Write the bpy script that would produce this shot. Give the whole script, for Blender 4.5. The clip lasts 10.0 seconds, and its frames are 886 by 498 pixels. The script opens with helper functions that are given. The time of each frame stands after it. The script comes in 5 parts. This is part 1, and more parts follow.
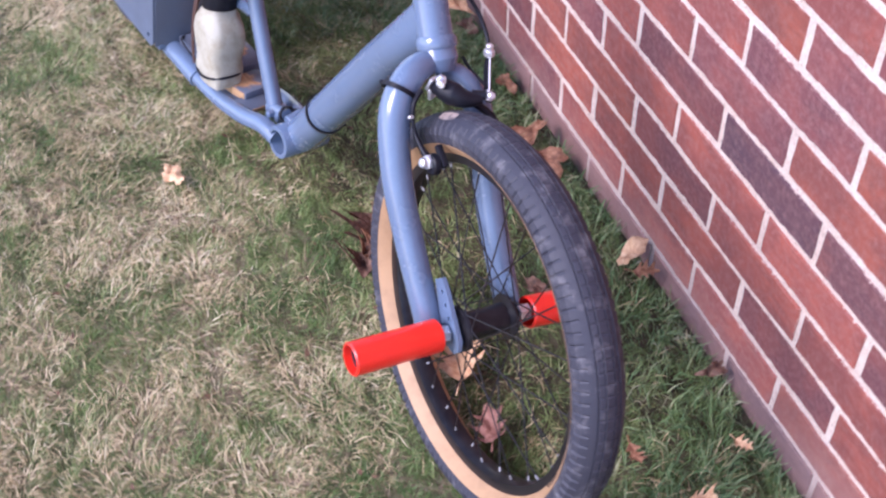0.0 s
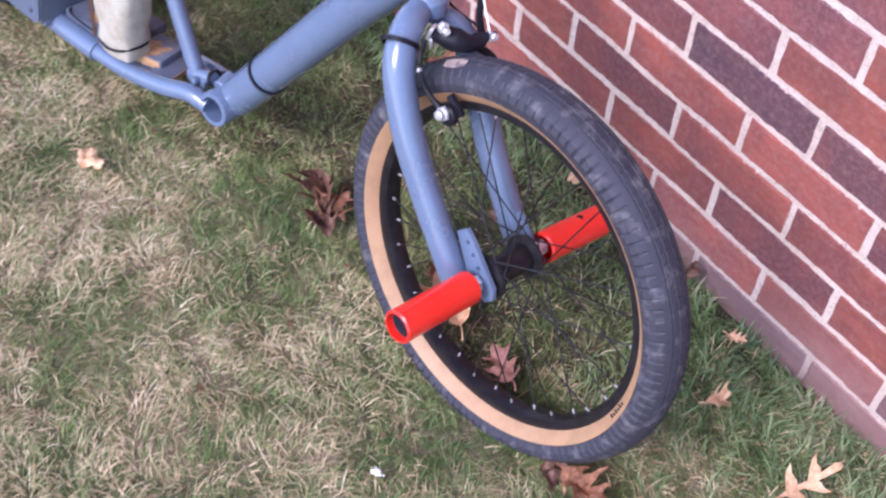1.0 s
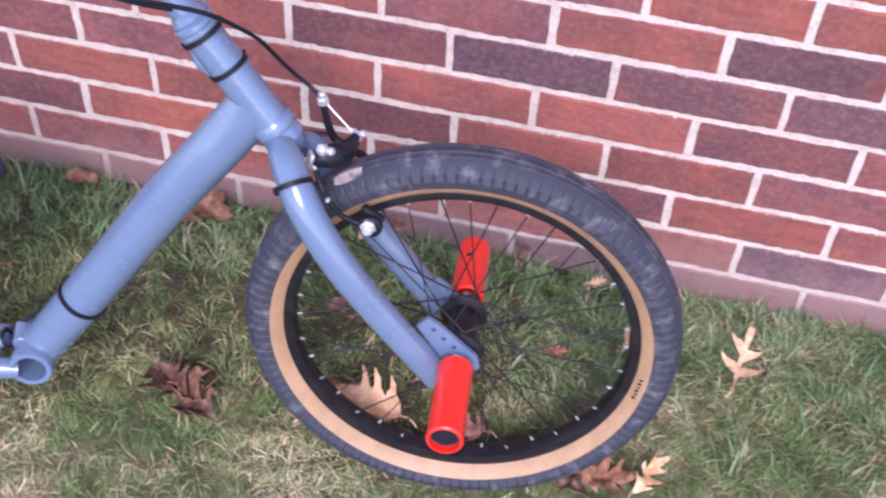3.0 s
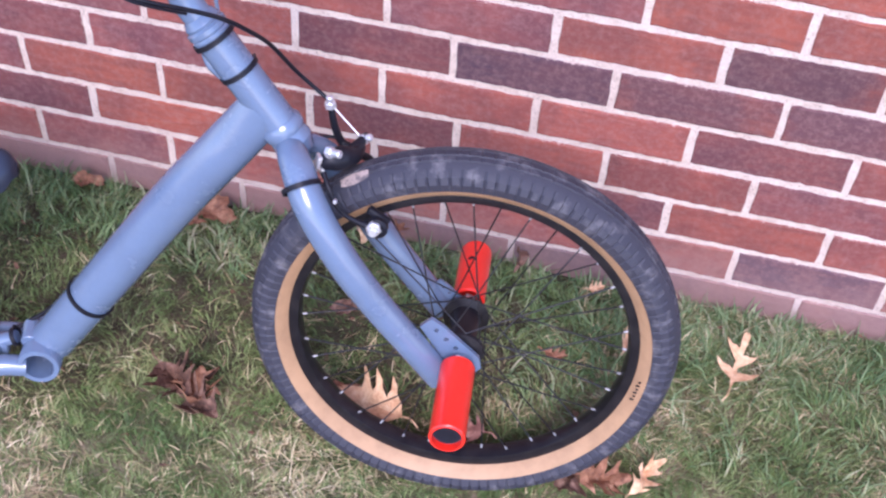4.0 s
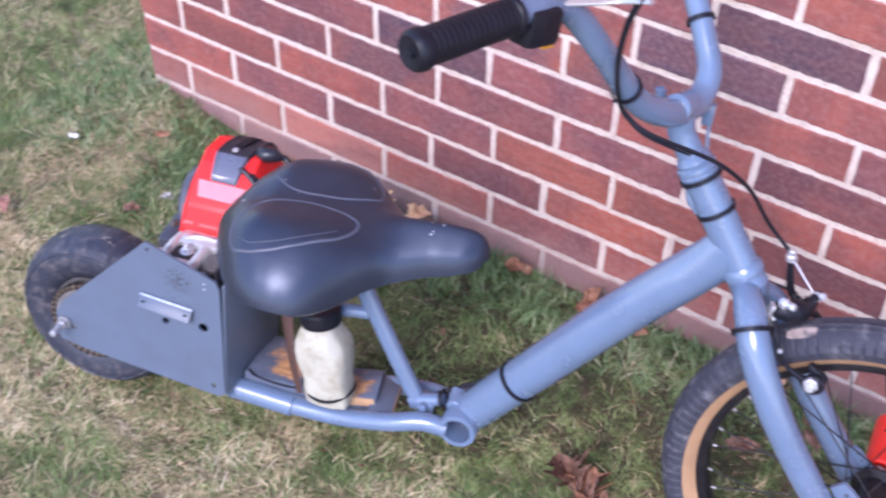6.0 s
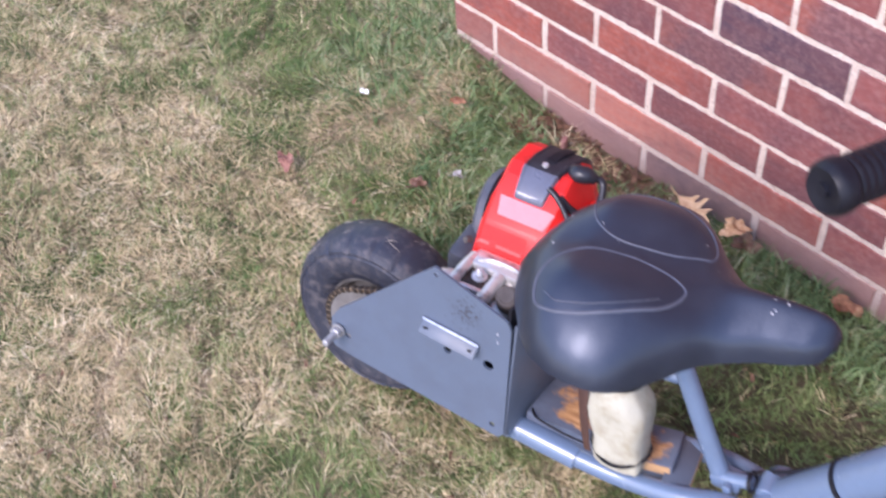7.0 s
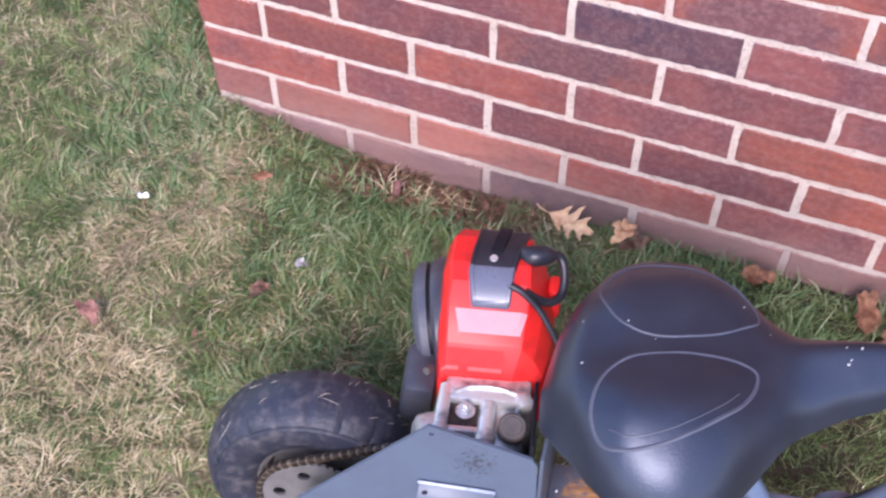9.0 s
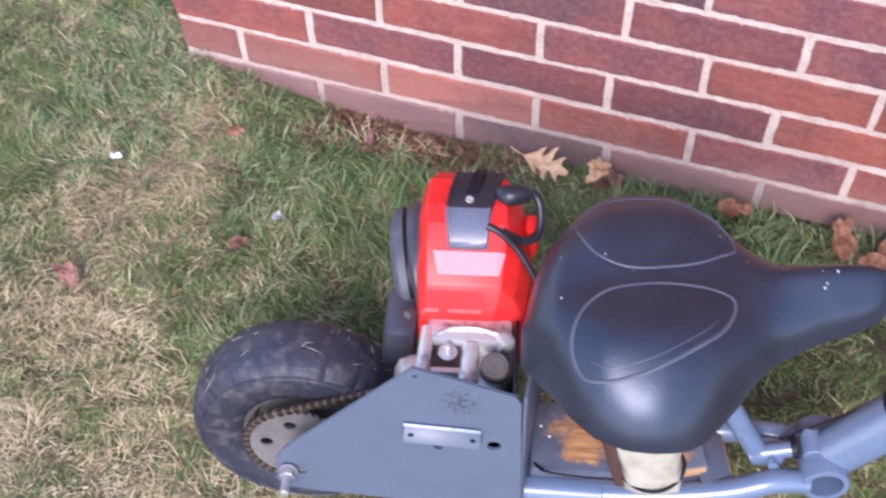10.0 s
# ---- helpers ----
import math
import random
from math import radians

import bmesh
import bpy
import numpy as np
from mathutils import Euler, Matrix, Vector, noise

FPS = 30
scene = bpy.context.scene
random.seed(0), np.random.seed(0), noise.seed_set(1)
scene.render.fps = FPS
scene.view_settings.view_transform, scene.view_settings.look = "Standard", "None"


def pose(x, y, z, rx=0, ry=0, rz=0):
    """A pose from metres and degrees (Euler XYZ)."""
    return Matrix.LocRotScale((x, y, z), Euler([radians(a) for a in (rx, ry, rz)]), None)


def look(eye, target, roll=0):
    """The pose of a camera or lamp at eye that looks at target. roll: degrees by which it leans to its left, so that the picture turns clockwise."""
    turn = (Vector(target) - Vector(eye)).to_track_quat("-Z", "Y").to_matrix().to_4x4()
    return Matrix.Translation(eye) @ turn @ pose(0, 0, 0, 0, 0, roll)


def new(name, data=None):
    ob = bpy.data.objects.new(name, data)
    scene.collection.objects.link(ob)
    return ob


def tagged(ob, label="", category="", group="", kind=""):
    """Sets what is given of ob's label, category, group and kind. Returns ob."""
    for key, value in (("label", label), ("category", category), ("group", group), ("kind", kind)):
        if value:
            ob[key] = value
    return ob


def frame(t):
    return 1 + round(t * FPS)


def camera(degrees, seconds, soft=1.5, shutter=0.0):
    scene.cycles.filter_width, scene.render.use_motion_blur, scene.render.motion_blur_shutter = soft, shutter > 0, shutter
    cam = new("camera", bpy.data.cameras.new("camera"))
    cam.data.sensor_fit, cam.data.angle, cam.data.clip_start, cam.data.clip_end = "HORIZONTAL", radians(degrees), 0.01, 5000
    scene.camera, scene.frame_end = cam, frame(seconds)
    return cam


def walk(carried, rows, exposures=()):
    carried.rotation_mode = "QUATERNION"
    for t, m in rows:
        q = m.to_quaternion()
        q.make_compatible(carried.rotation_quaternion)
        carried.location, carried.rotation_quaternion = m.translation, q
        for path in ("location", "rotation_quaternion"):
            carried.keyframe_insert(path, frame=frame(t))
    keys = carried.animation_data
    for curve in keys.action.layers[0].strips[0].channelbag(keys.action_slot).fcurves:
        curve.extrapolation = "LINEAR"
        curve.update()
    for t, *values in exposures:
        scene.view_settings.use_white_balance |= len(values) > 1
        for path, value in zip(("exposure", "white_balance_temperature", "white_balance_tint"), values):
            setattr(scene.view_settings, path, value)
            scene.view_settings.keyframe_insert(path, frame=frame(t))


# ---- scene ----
cam = camera(38.7, 10.0, soft=2.3, shutter=0.35)
PATH = [
    (0, (2.214, -0.712, 1.317), (0.966, -0.22, -0.166), -0.9),
    (0.5, (2.092, -0.876, 1.312), (0.988, -0.193, -0.21), -0.6),
    (1, (2.013, -0.953, 1.318), (1.066, -0.153, -0.251), 4.4),
    (1.5, (1.861, -0.953, 1.282), (1.007, -0.004, -0.258), 4.3),
    (2, (1.726, -0.975, 1.32), (1.073, 0.121, -0.22), 3.7),
    (2.5, (1.606, -1.094, 1.322), (1.166, 0.127, -0.2), -1.3),
    (3, (1.525, -1.171, 1.322), (1.299, 0.111, -0.196), 3.7),
    (3.2, (1.527, -1.186, 1.318), (1.331, 0.109, -0.193), 4.8),
    (4.3, (1.508, -1.206, 1.351), (1.251, 0.094, -0.148), 4.1),
    (4.5, (1.494, -1.217, 1.364), (1.176, 0.095, -0.112), 3.8),
    (5, (1.469, -1.243, 1.378), (0.989, 0.036, -0.083), 2.6),
    (5.5, (1.441, -1.256, 1.4), (0.831, 0.013, -0.021), 1.6),
    (6, (1.418, -1.279, 1.411), (0.674, -0.081, -0.007), 0.9),
    (6.2, (1.397, -1.279, 1.418), (0.591, -0.136, -0.012), 0.7),
    (7.3, (1.109, -1.003, 1.369), (0.123, -0.21, -0.18), -6.7),
    (7.5, (1.06, -0.955, 1.367), (0.092, -0.148, -0.186), -6.1),
    (8, (0.9, -0.929, 1.317), (0.292, 0.145, -0.257), -2.3),
    (8.5, (0.767, -0.998, 1.323), (0.398, 0.145, -0.276), 1.0),
    (9, (0.736, -1.026, 1.319), (0.313, 0.058, -0.308), -1.3),
    (9.5, (0.722, -1.042, 1.324), (0.282, 0.015, -0.316), -2.9),
    (10, (0.742, -1.035, 1.313), (0.368, 0.004, -0.354), -2.6),
]
walk(cam, [(t, look(eye, target, roll)) for t, eye, target, roll in PATH], exposures=[(0, 1.47, 5950, 30), (1.5, 1.36, 5900, 32), (3, 1.39, 5900, 31), (4.5, 1.39, 5800, 30), (6, 1.42, 5850, 28), (7.5, 1.39, 6400, 25), (8.1, 1.11, 6250, 29), (8.5, 1.25, 6250, 28), (9, 1.37, 6250, 27), (10, 1.42, 6200, 26)])

# ---- world, sun ----
world = bpy.data.worlds.new("sky")
world.use_nodes = True
scene.world = world
wn = world.node_tree
sky = wn.nodes.new("ShaderNodeTexSky")
sky.sky_type = 'NISHITA'
sky.sun_disc = False
SUN_EL, SUN_ROT = radians(44), radians(173)
sky.sun_elevation, sky.sun_rotation = SUN_EL, SUN_ROT
sky.dust_density, sky.air_density = 0.6, 1.25
wn.links.new(sky.outputs[0], wn.nodes["Background"].inputs[0])
wn.nodes["Background"].inputs[1].default_value = 0.155
sun_data = bpy.data.lights.new("sun", 'SUN')
sun_data.energy, sun_data.angle, sun_data.color = 1.55, radians(24), (1.0, 0.96, 0.91)
sun = new("sun", sun_data)
sun.matrix_world = look((0, 0, 0), (-math.sin(SUN_ROT) * math.cos(SUN_EL), -math.cos(SUN_ROT) * math.cos(SUN_EL), -math.sin(SUN_EL)))

# ---- materials ----


class Nodes:
    """A small wrapper to write node trees in few lines."""

    def __init__(self, name):
        self.mat = bpy.data.materials.new(name)
        self.mat.use_nodes = True
        self.tree = self.mat.node_tree
        self.bsdf = self.tree.nodes["Principled BSDF"]
        self.coord = self.tree.nodes.new("ShaderNodeTexCoord").outputs["Object"]

    def add(self, kind, **ins):
        n = self.tree.nodes.new(kind)
        for k, v in ins.items():
            key = k.replace("_", " ")
            if isinstance(v, bpy.types.NodeSocket):
                self.tree.links.new(v, n.inputs[key])
            else:
                n.inputs[key].default_value = v
        return n

    def noise(self, scale, detail=4.0, rough=0.6, vec=None):
        return self.add("ShaderNodeTexNoise", Scale=scale, Detail=detail, Roughness=rough, Vector=vec or self.coord).outputs["Fac"]

    def ramp(self, fac, stops):
        n = self.tree.nodes.new("ShaderNodeValToRGB")
        el = n.color_ramp.elements
        while len(el) < len(stops):
            el.new(0.5)
        for e, (p, c) in zip(el, stops):
            e.position = p
            e.color = (*c, 1) if len(c) == 3 else c
        self.tree.links.new(fac, n.inputs[0])
        return n.outputs[0]

    def mix(self, fac, a, b, mode='MIX'):
        n = self.tree.nodes.new("ShaderNodeMix")
        n.data_type, n.blend_type = 'RGBA', mode
        for sock, v in ((n.inputs[0], fac), (n.inputs[6], a), (n.inputs[7], b)):
            if isinstance(v, bpy.types.NodeSocket):
                self.tree.links.new(v, sock)
            else:
                sock.default_value = (*v, 1) if isinstance(v, tuple) else v
        return n.outputs[2]

    def math(self, op, a, b):
        n = self.tree.nodes.new("ShaderNodeMath")
        n.operation = op
        for sock, v in zip(n.inputs, (a, b)):
            if isinstance(v, bpy.types.NodeSocket):
                self.tree.links.new(v, sock)
            else:
                sock.default_value = v
        return n.outputs[0]

    def bump(self, height, strength, distance):
        n = self.add("ShaderNodeBump", Height=height, Strength=strength, Distance=distance)
        self.tree.links.new(n.outputs[0], self.bsdf.inputs["Normal"])

    def set(self, **ins):
        for k, v in ins.items():
            key = k.replace("_", " ")
            if isinstance(v, bpy.types.NodeSocket):
                self.tree.links.new(v, self.bsdf.inputs[key])
            elif isinstance(v, tuple):
                self.bsdf.inputs[key].default_value = (*v, 1)
            else:
                self.bsdf.inputs[key].default_value = v
        return self.mat


def worn(name, col, dirt, rough=0.4, metal=0.0, amount=0.35, scale=30.0, bump=0.15, dist=0.0006, fine=400.0, spec=0.5, edge=(0.42, 0.72)):
    """A surface of one colour with soft stains, fine grain and a little relief."""
    n = Nodes(name)
    big, small = n.noise(scale, 5), n.noise(fine, 3)
    f = n.ramp(big, [(edge[0], (0, 0, 0)), (edge[1], (1, 1, 1))])
    c = n.mix(n.math('MULTIPLY', f, amount), col, dirt)
    c = n.mix(n.math('MULTIPLY', small, 0.35), c, tuple(v * 0.6 for v in col))
    n.bump(n.math('ADD', n.math('MULTIPLY', big, 0.6), n.math('MULTIPLY', small, 0.4)), bump, dist)
    r = n.math('ADD', n.math('MULTIPLY', big, 0.25), rough - 0.12)
    return n.set(Base_Color=c, Roughness=r, Metallic=metal, Specular_IOR_Level=spec)


def splash(n, col, tone):
    """The pale lime and soil splash that has dried on the lowest courses, thinning out upwards with a ragged edge."""
    pos = n.tree.nodes.new("ShaderNodeNewGeometry").outputs["Position"]
    rise = n.add("ShaderNodeSeparateXYZ", Vector=pos).outputs["Z"]
    ragged = n.math('ADD', n.math('MULTIPLY', n.noise(7, 4, 0.6, pos), 0.16), n.math('MULTIPLY', n.noise(60, 4, 0.65, pos), 0.07))
    cover = n.ramp(n.math('SUBTRACT', n.math('SUBTRACT', ragged, rise), 0.020), [(0.02, (0, 0, 0)), (0.06, (0.12, 0.12, 0.12)), (0.10, (0.36, 0.36, 0.36)), (0.15, (0.66, 0.66, 0.66)), (0.24, (0.76, 0.76, 0.76))])
    return n.mix(cover, col, tone)


def brick_material(name, a, b, c, flash=None, edged=True):
    """Wire-cut brick: dragged streaks, slow change of tone along each brick, a little grit and lime."""
    n = Nodes(name)
    rnd = n.tree.nodes.new("ShaderNodeObjectInfo").outputs["Random"]
    vec = n.add("ShaderNodeVectorMath", Vector=n.coord)
    vec.operation = 'ADD'
    comb = n.add("ShaderNodeCombineXYZ", X=n.math('MULTIPLY', rnd, 37.0), Y=n.math('MULTIPLY', rnd, 11.0), Z=n.math('MULTIPLY', rnd, 23.0))
    n.tree.links.new(comb.outputs[0], vec.inputs[1])
    v = vec.outputs[0]
    drag = n.add("ShaderNodeMapping", Vector=v, Scale=(16, 16, 90)).outputs[0]
    big, mid, small = n.noise(11, 3, 0.55, v), n.noise(1.0, 5, 0.62, drag), n.noise(600, 3, 0.6, v)
    col = n.mix(n.ramp(big, [(0.40, (0, 0, 0)), (0.60, (1, 1, 1))]), tuple(v * k for v, k in zip(a, (1.04, 1.0, 0.97))), tuple(v * k for v, k in zip(b, (0.92, 0.92, 0.98))))
    col = n.mix(n.ramp(mid, [(0.42, (0, 0, 0)), (0.72, (0.62, 0.62, 0.62))]), col, c)
    if flash:
        along = n.add("ShaderNodeSeparateXYZ", Vector=n.coord).outputs["X"]
        away = n.math('MULTIPLY', n.math('ABSOLUTE', n.math('ADD', along, 0.012), 0.0), 4.4)
        core = n.math('SUBTRACT', n.math('ADD', n.noise(14, 3, 0.6, v), 0.34), away)
        col = n.mix(n.ramp(core, [(0.24, (0, 0, 0)), (0.58, (0.72, 0.72, 0.72))]), col, flash)
    blot = n.ramp(n.noise(17, 5, 0.68, v), [(0.53, (0, 0, 0)), (0.72, (0.42, 0.42, 0.42))])
    col = n.mix(blot, col, (0.088, 0.044, 0.050))
    dust = n.ramp(n.noise(120, 5, 0.7, v), [(0.44, (0.0, 0.0, 0.0)), (0.76, (0.42, 0.42, 0.42))])
    col = n.mix(dust, col, (0.34, 0.195, 0.170))
    pits = n.ramp(n.noise(330, 3, 0.6, v), [(0.28, (0.45, 0.45, 0.45)), (0.37, (0, 0, 0))])
    col = n.mix(pits, col, (0.06, 0.030, 0.030))
    hsv = n.add("ShaderNodeHueSaturation", Color=col, Saturation=1.0, Value=n.math('ADD', n.math('MULTIPLY', rnd, 0.30), 0.86))
    out = splash(n, hsv.outputs[0], (0.320, 0.192, 0.168))
    if edged:
        # mortar smeared over the brick's edges
        xyz = n.add("ShaderNodeSeparateXYZ", Vector=n.coord)
        rise = n.math('SUBTRACT', n.math('ABSOLUTE', xyz.outputs["Z"], 0.0), 0.0298)
        ends = n.math('SUBTRACT', n.math('ABSOLUTE', xyz.outputs["X"], 0.0), 0.0975)
        edge = n.math('MULTIPLY', n.math('MAXIMUM', rise, ends), 90.0)
        grit = n.math('ADD', n.math('MULTIPLY', n.noise(210, 4, 0.7, v), 0.95), n.math('MULTIPLY', n.noise(40, 2, 0.5, v), 0.30))
        smear = n.ramp(n.math('ADD', edge, grit), [(0.60, (0, 0, 0)), (0.72, (0.9, 0.9, 0.9))])
        out = n.mix(smear, out, splash(n, n.mix(n.noise(300, 2, 0.6, v), (0.50, 0.36, 0.30), (0.66, 0.52, 0.45)), (0.42, 0.295, 0.265)))
    n.bump(n.math('ADD', n.math('MULTIPLY', mid, 0.8), n.math('MULTIPLY', small, 0.4)), 0.6, 0.0024)
    return n.set(Base_Color=out, Roughness=0.86, Specular_IOR_Level=0.3)


RED, RUST, PLUM, DARK, PALE, FLASH, SALMON, DUSK = "r", "o", "m", "D", "p", "f", "s", "g"
SHADES = {
    RED: ("red_brick", (0.290, 0.082, 0.062), (0.225, 0.068, 0.056), (0.170, 0.056, 0.051), None),
    RUST: ("rust_brick", (0.295, 0.084, 0.058), (0.235, 0.072, 0.055), (0.160, 0.054, 0.048), None),
    PLUM: ("plum_brick", (0.195, 0.064, 0.061), (0.150, 0.055, 0.058), (0.118, 0.048, 0.054), None),
    DARK: ("dark_brick", (0.105, 0.053, 0.066), (0.083, 0.048, 0.063), (0.125, 0.050, 0.056), None),
    PALE: ("dusty_brick", (0.225, 0.112, 0.102), (0.190, 0.104, 0.100), (0.240, 0.140, 0.128), None),
    FLASH: ("flashed_brick", (0.280, 0.080, 0.054), (0.210, 0.067, 0.054), (0.145, 0.052, 0.051), (0.080, 0.046, 0.060)),
    SALMON: ("salmon_brick", (0.320, 0.112, 0.086), (0.275, 0.098, 0.080), (0.215, 0.083, 0.073), None),
    DUSK: ("dusty_dark_brick", (0.120, 0.075, 0.085), (0.100, 0.066, 0.078), (0.140, 0.090, 0.092), None),
}
BRICK_MAT = {k: brick_material(*row) for k, row in SHADES.items()}
FAR_BRICK_MAT = {k: brick_material("far_" + row[0], *row[1:], edged=False) for k, row in SHADES.items()}


def mortar_material():
    n = Nodes("mortar")
    big, small = n.noise(25, 4), n.noise(420, 4, 0.7)
    col = n.ramp(n.math('ADD', n.math('MULTIPLY', big, 0.45), n.math('MULTIPLY', small, 0.55)),
                 [(0.30, (0.46, 0.335, 0.265)), (0.46, (0.70, 0.560, 0.475)), (0.66, (0.86, 0.735, 0.640))])
    smear = n.ramp(n.noise(130, 5, 0.75), [(0.54, (0, 0, 0)), (0.70, (0.5, 0.5, 0.5))])
    col = n.mix(smear, col, (0.36, 0.19, 0.155))
    pits = n.ramp(n.noise(240, 4, 0.7), [(0.30, (0.85, 0.85, 0.85)), (0.39, (0, 0, 0))])
    col = n.mix(pits, col, (0.14, 0.09, 0.08))
    col = splash(n, col, (0.50, 0.365, 0.325))
    n.bump(n.math('ADD', small, n.math('MULTIPLY', big, 0.6)), 0.9, 0.004)
    return n.set(Base_Color=col, Roughness=0.93, Specular_IOR_Level=0.2)


MORTAR = mortar_material()


def soil_material():
    n = Nodes("thatch_and_soil")
    pos = n.tree.nodes.new("ShaderNodeNewGeometry").outputs["Position"]
    big, mid, small = n.noise(2.6, 3, 0.55, pos), n.noise(30, 5, 0.7, pos), n.noise(260, 4, 0.7, pos)
    col = n.ramp(n.math('ADD', n.math('MULTIPLY', big, 0.5), n.math('MULTIPLY', mid, 0.5)),
                 [(0.32, (0.075, 0.062, 0.036)), (0.44, (0.165, 0.122, 0.075)), (0.56, (0.38, 0.275, 0.185)), (0.72, (0.58, 0.44, 0.31))])
    col = n.mix(n.ramp(small, [(0.45, (0, 0, 0)), (0.7, (0.6, 0.6, 0.6))]), col, (0.085, 0.066, 0.042))
    green = n.ramp(n.noise(9, 4, 0.65, pos), [(0.44, (0, 0, 0)), (0.58, (0.75, 0.75, 0.75))])
    col = n.mix(green, col, (0.062, 0.088, 0.034))
    # Soil darkened between scooter and wall: dark earth with soft shade painted in.
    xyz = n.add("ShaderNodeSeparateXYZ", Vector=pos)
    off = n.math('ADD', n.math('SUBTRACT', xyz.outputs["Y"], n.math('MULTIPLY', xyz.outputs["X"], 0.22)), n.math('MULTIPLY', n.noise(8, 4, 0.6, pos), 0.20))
    shade_mask = n.math('MULTIPLY', n.ramp(n.math('ADD', off, 0.56), [(0.0, (0, 0, 0)), (0.10, (0.85, 0.85, 0.85))]), n.ramp(n.math('MULTIPLY', xyz.outputs["X"], 0.5), [(0.31, (0, 0, 0)), (0.37, (1, 1, 1)), (0.75, (1, 1, 1)), (0.81, (0, 0, 0))]))
    col = n.mix(shade_mask, col, n.ramp(mid, [(0.35, (0.030, 0.026, 0.017)), (0.6, (0.085, 0.066, 0.042))]))
    n.bump(n.math('ADD', mid, small), 0.9, 0.008)
    return n.set(Base_Color=col, Roughness=0.95, Specular_IOR_Level=0.15)


def blade_material(name, stops, patch):
    """Grass: colour by blade and by slow patches."""
    n = Nodes(name)
    geo = n.tree.nodes.new("ShaderNodeNewGeometry")
    pos, rnd = geo.outputs["Position"], geo.outputs["Random Per Island"]
    slow = n.math('ADD', n.math('MULTIPLY', n.noise(6.0, 3, 0.6, pos), 0.6), n.math('MULTIPLY', n.noise(22, 3, 0.6, pos), 0.4))
    slow = n.ramp(slow, [(0.38, (0, 0, 0)), (0.62, (1, 1, 1))])
    fac = n.math('ADD', n.math('MULTIPLY', slow, patch), n.math('MULTIPLY', rnd, 1 - patch))
    return n.set(Base_Color=n.ramp(fac, stops), Roughness=0.55, Specular_IOR_Level=0.3)


SOIL = soil_material()
GRASS = blade_material("green_grass_blades", [(0.10, (0.063, 0.111, 0.032)), (0.40, (0.117, 0.180, 0.050)), (0.65, (0.200, 0.256, 0.084)), (0.90, (0.390, 0.382, 0.177))], 0.5)
LUSH = blade_material("lush_grass_blades", [(0.12, (0.061, 0.114, 0.042)), (0.42, (0.114, 0.184, 0.068)), (0.72, (0.212, 0.271, 0.123)), (0.92, (0.423, 0.377, 0.239))], 0.36)
STRAW = blade_material("dry_grass_blades", [(0.1, (0.310, 0.235, 0.122)), (0.40, (0.536, 0.404, 0.216)), (0.70, (0.724, 0.564, 0.338)), (0.95, (0.865, 0.733, 0.517))], 0.35)

PAINT = worn("blue_grey_paint", (0.128, 0.178, 0.268), (0.095, 0.130, 0.192), 0.24, 0.0, 0.4, 22, 0.12, 0.0005, 500)
PLATE_PAINT = worn("blue_grey_sheet_paint", (0.096, 0.118, 0.162), (0.068, 0.078, 0.102), 0.42, 0.0, 0.5, 16, 0.15, 0.0006, 420)
RUBBER = worn("dusty_tyre_rubber", (0.036, 0.036, 0.050), (0.24, 0.225, 0.235), 0.62, 0.0, 0.55, 46, 0.5, 0.0012, 420, 0.4, (0.53, 0.72))
KART_RUBBER = worn("muddy_tyre_rubber", (0.026, 0.029, 0.045), (0.17, 0.145, 0.142), 0.5, 0.0, 0.5, 75, 0.8, 0.0016, 300, 0.45, (0.48, 0.68))
TAN = worn("tan_sidewall", (0.44, 0.262, 0.142), (0.24, 0.140, 0.080), 0.55, 0.0, 0.5, 40, 0.2, 0.0005, 500, 0.35)
BLACK = worn("black_plastic", (0.009, 0.009, 0.014), (0.025, 0.025, 0.032), 0.44, 0.0, 0.4, 60, 0.15, 0.0004, spec=0.22)
RIM_BLACK = worn("black_anodised_metal", (0.012, 0.011, 0.015), (0.05, 0.045, 0.045), 0.33, 0.3, 0.4, 60, 0.1, 0.0003)
GREY_PLASTIC = worn("grey_black_plastic", (0.045, 0.047, 0.062), (0.10, 0.10, 0.115), 0.38, 0.0, 0.4, 45, 0.12, 0.0004)
PEG_RED = worn("red_peg_paint", (0.92, 0.030, 0.014), (0.74, 0.020, 0.01), 0.33, 0.0, 0.3, 30, 0.1, 0.0004)
COVER_RED = worn("red_engine_plastic", (0.76, 0.024, 0.020), (0.22, 0.018, 0.016), 0.42, 0.0, 0.45, 42, 0.10, 0.0004, 400, 0.28, (0.52, 0.72))
GRIME_RED = worn("grimy_red_plastic", (0.68, 0.026, 0.024), (0.36, 0.032, 0.030), 0.5, 0.0, 0.9, 110, 0.2, 0.0004, 400, 0.2, (0.42, 0.62))
TOP_BLACK = worn("satin_black_cover_plastic", (0.018, 0.019, 0.027), (0.045, 0.045, 0.055), 0.34, 0.0, 0.4, 50, 0.12, 0.0004, spec=0.42)
# Sky reflection on the glossy dark cover, put into the base colour.
COVER_SHEEN = worn("dark_plastic_painted_sheen", (0.115, 0.123, 0.168), (0.07, 0.075, 0.10), 0.3, 0.0, 0.5, 60, 0.12, 0.0004, spec=0.8)
DUSTY_GREY = worn("dusty_grey_plastic", (0.070, 0.075, 0.098), (0.17, 0.160, 0.165), 0.55, 0.0, 0.6, 40, 0.2, 0.0005)
# Glossy red label; the sky it reflects is painted in as pale pink.
LABEL_SHEEN = worn("red_label_pink_sheen", (0.78, 0.25, 0.27), (0.72, 0.19, 0.21), 0.30, 0.0, 0.4, 50, spec=0.3)
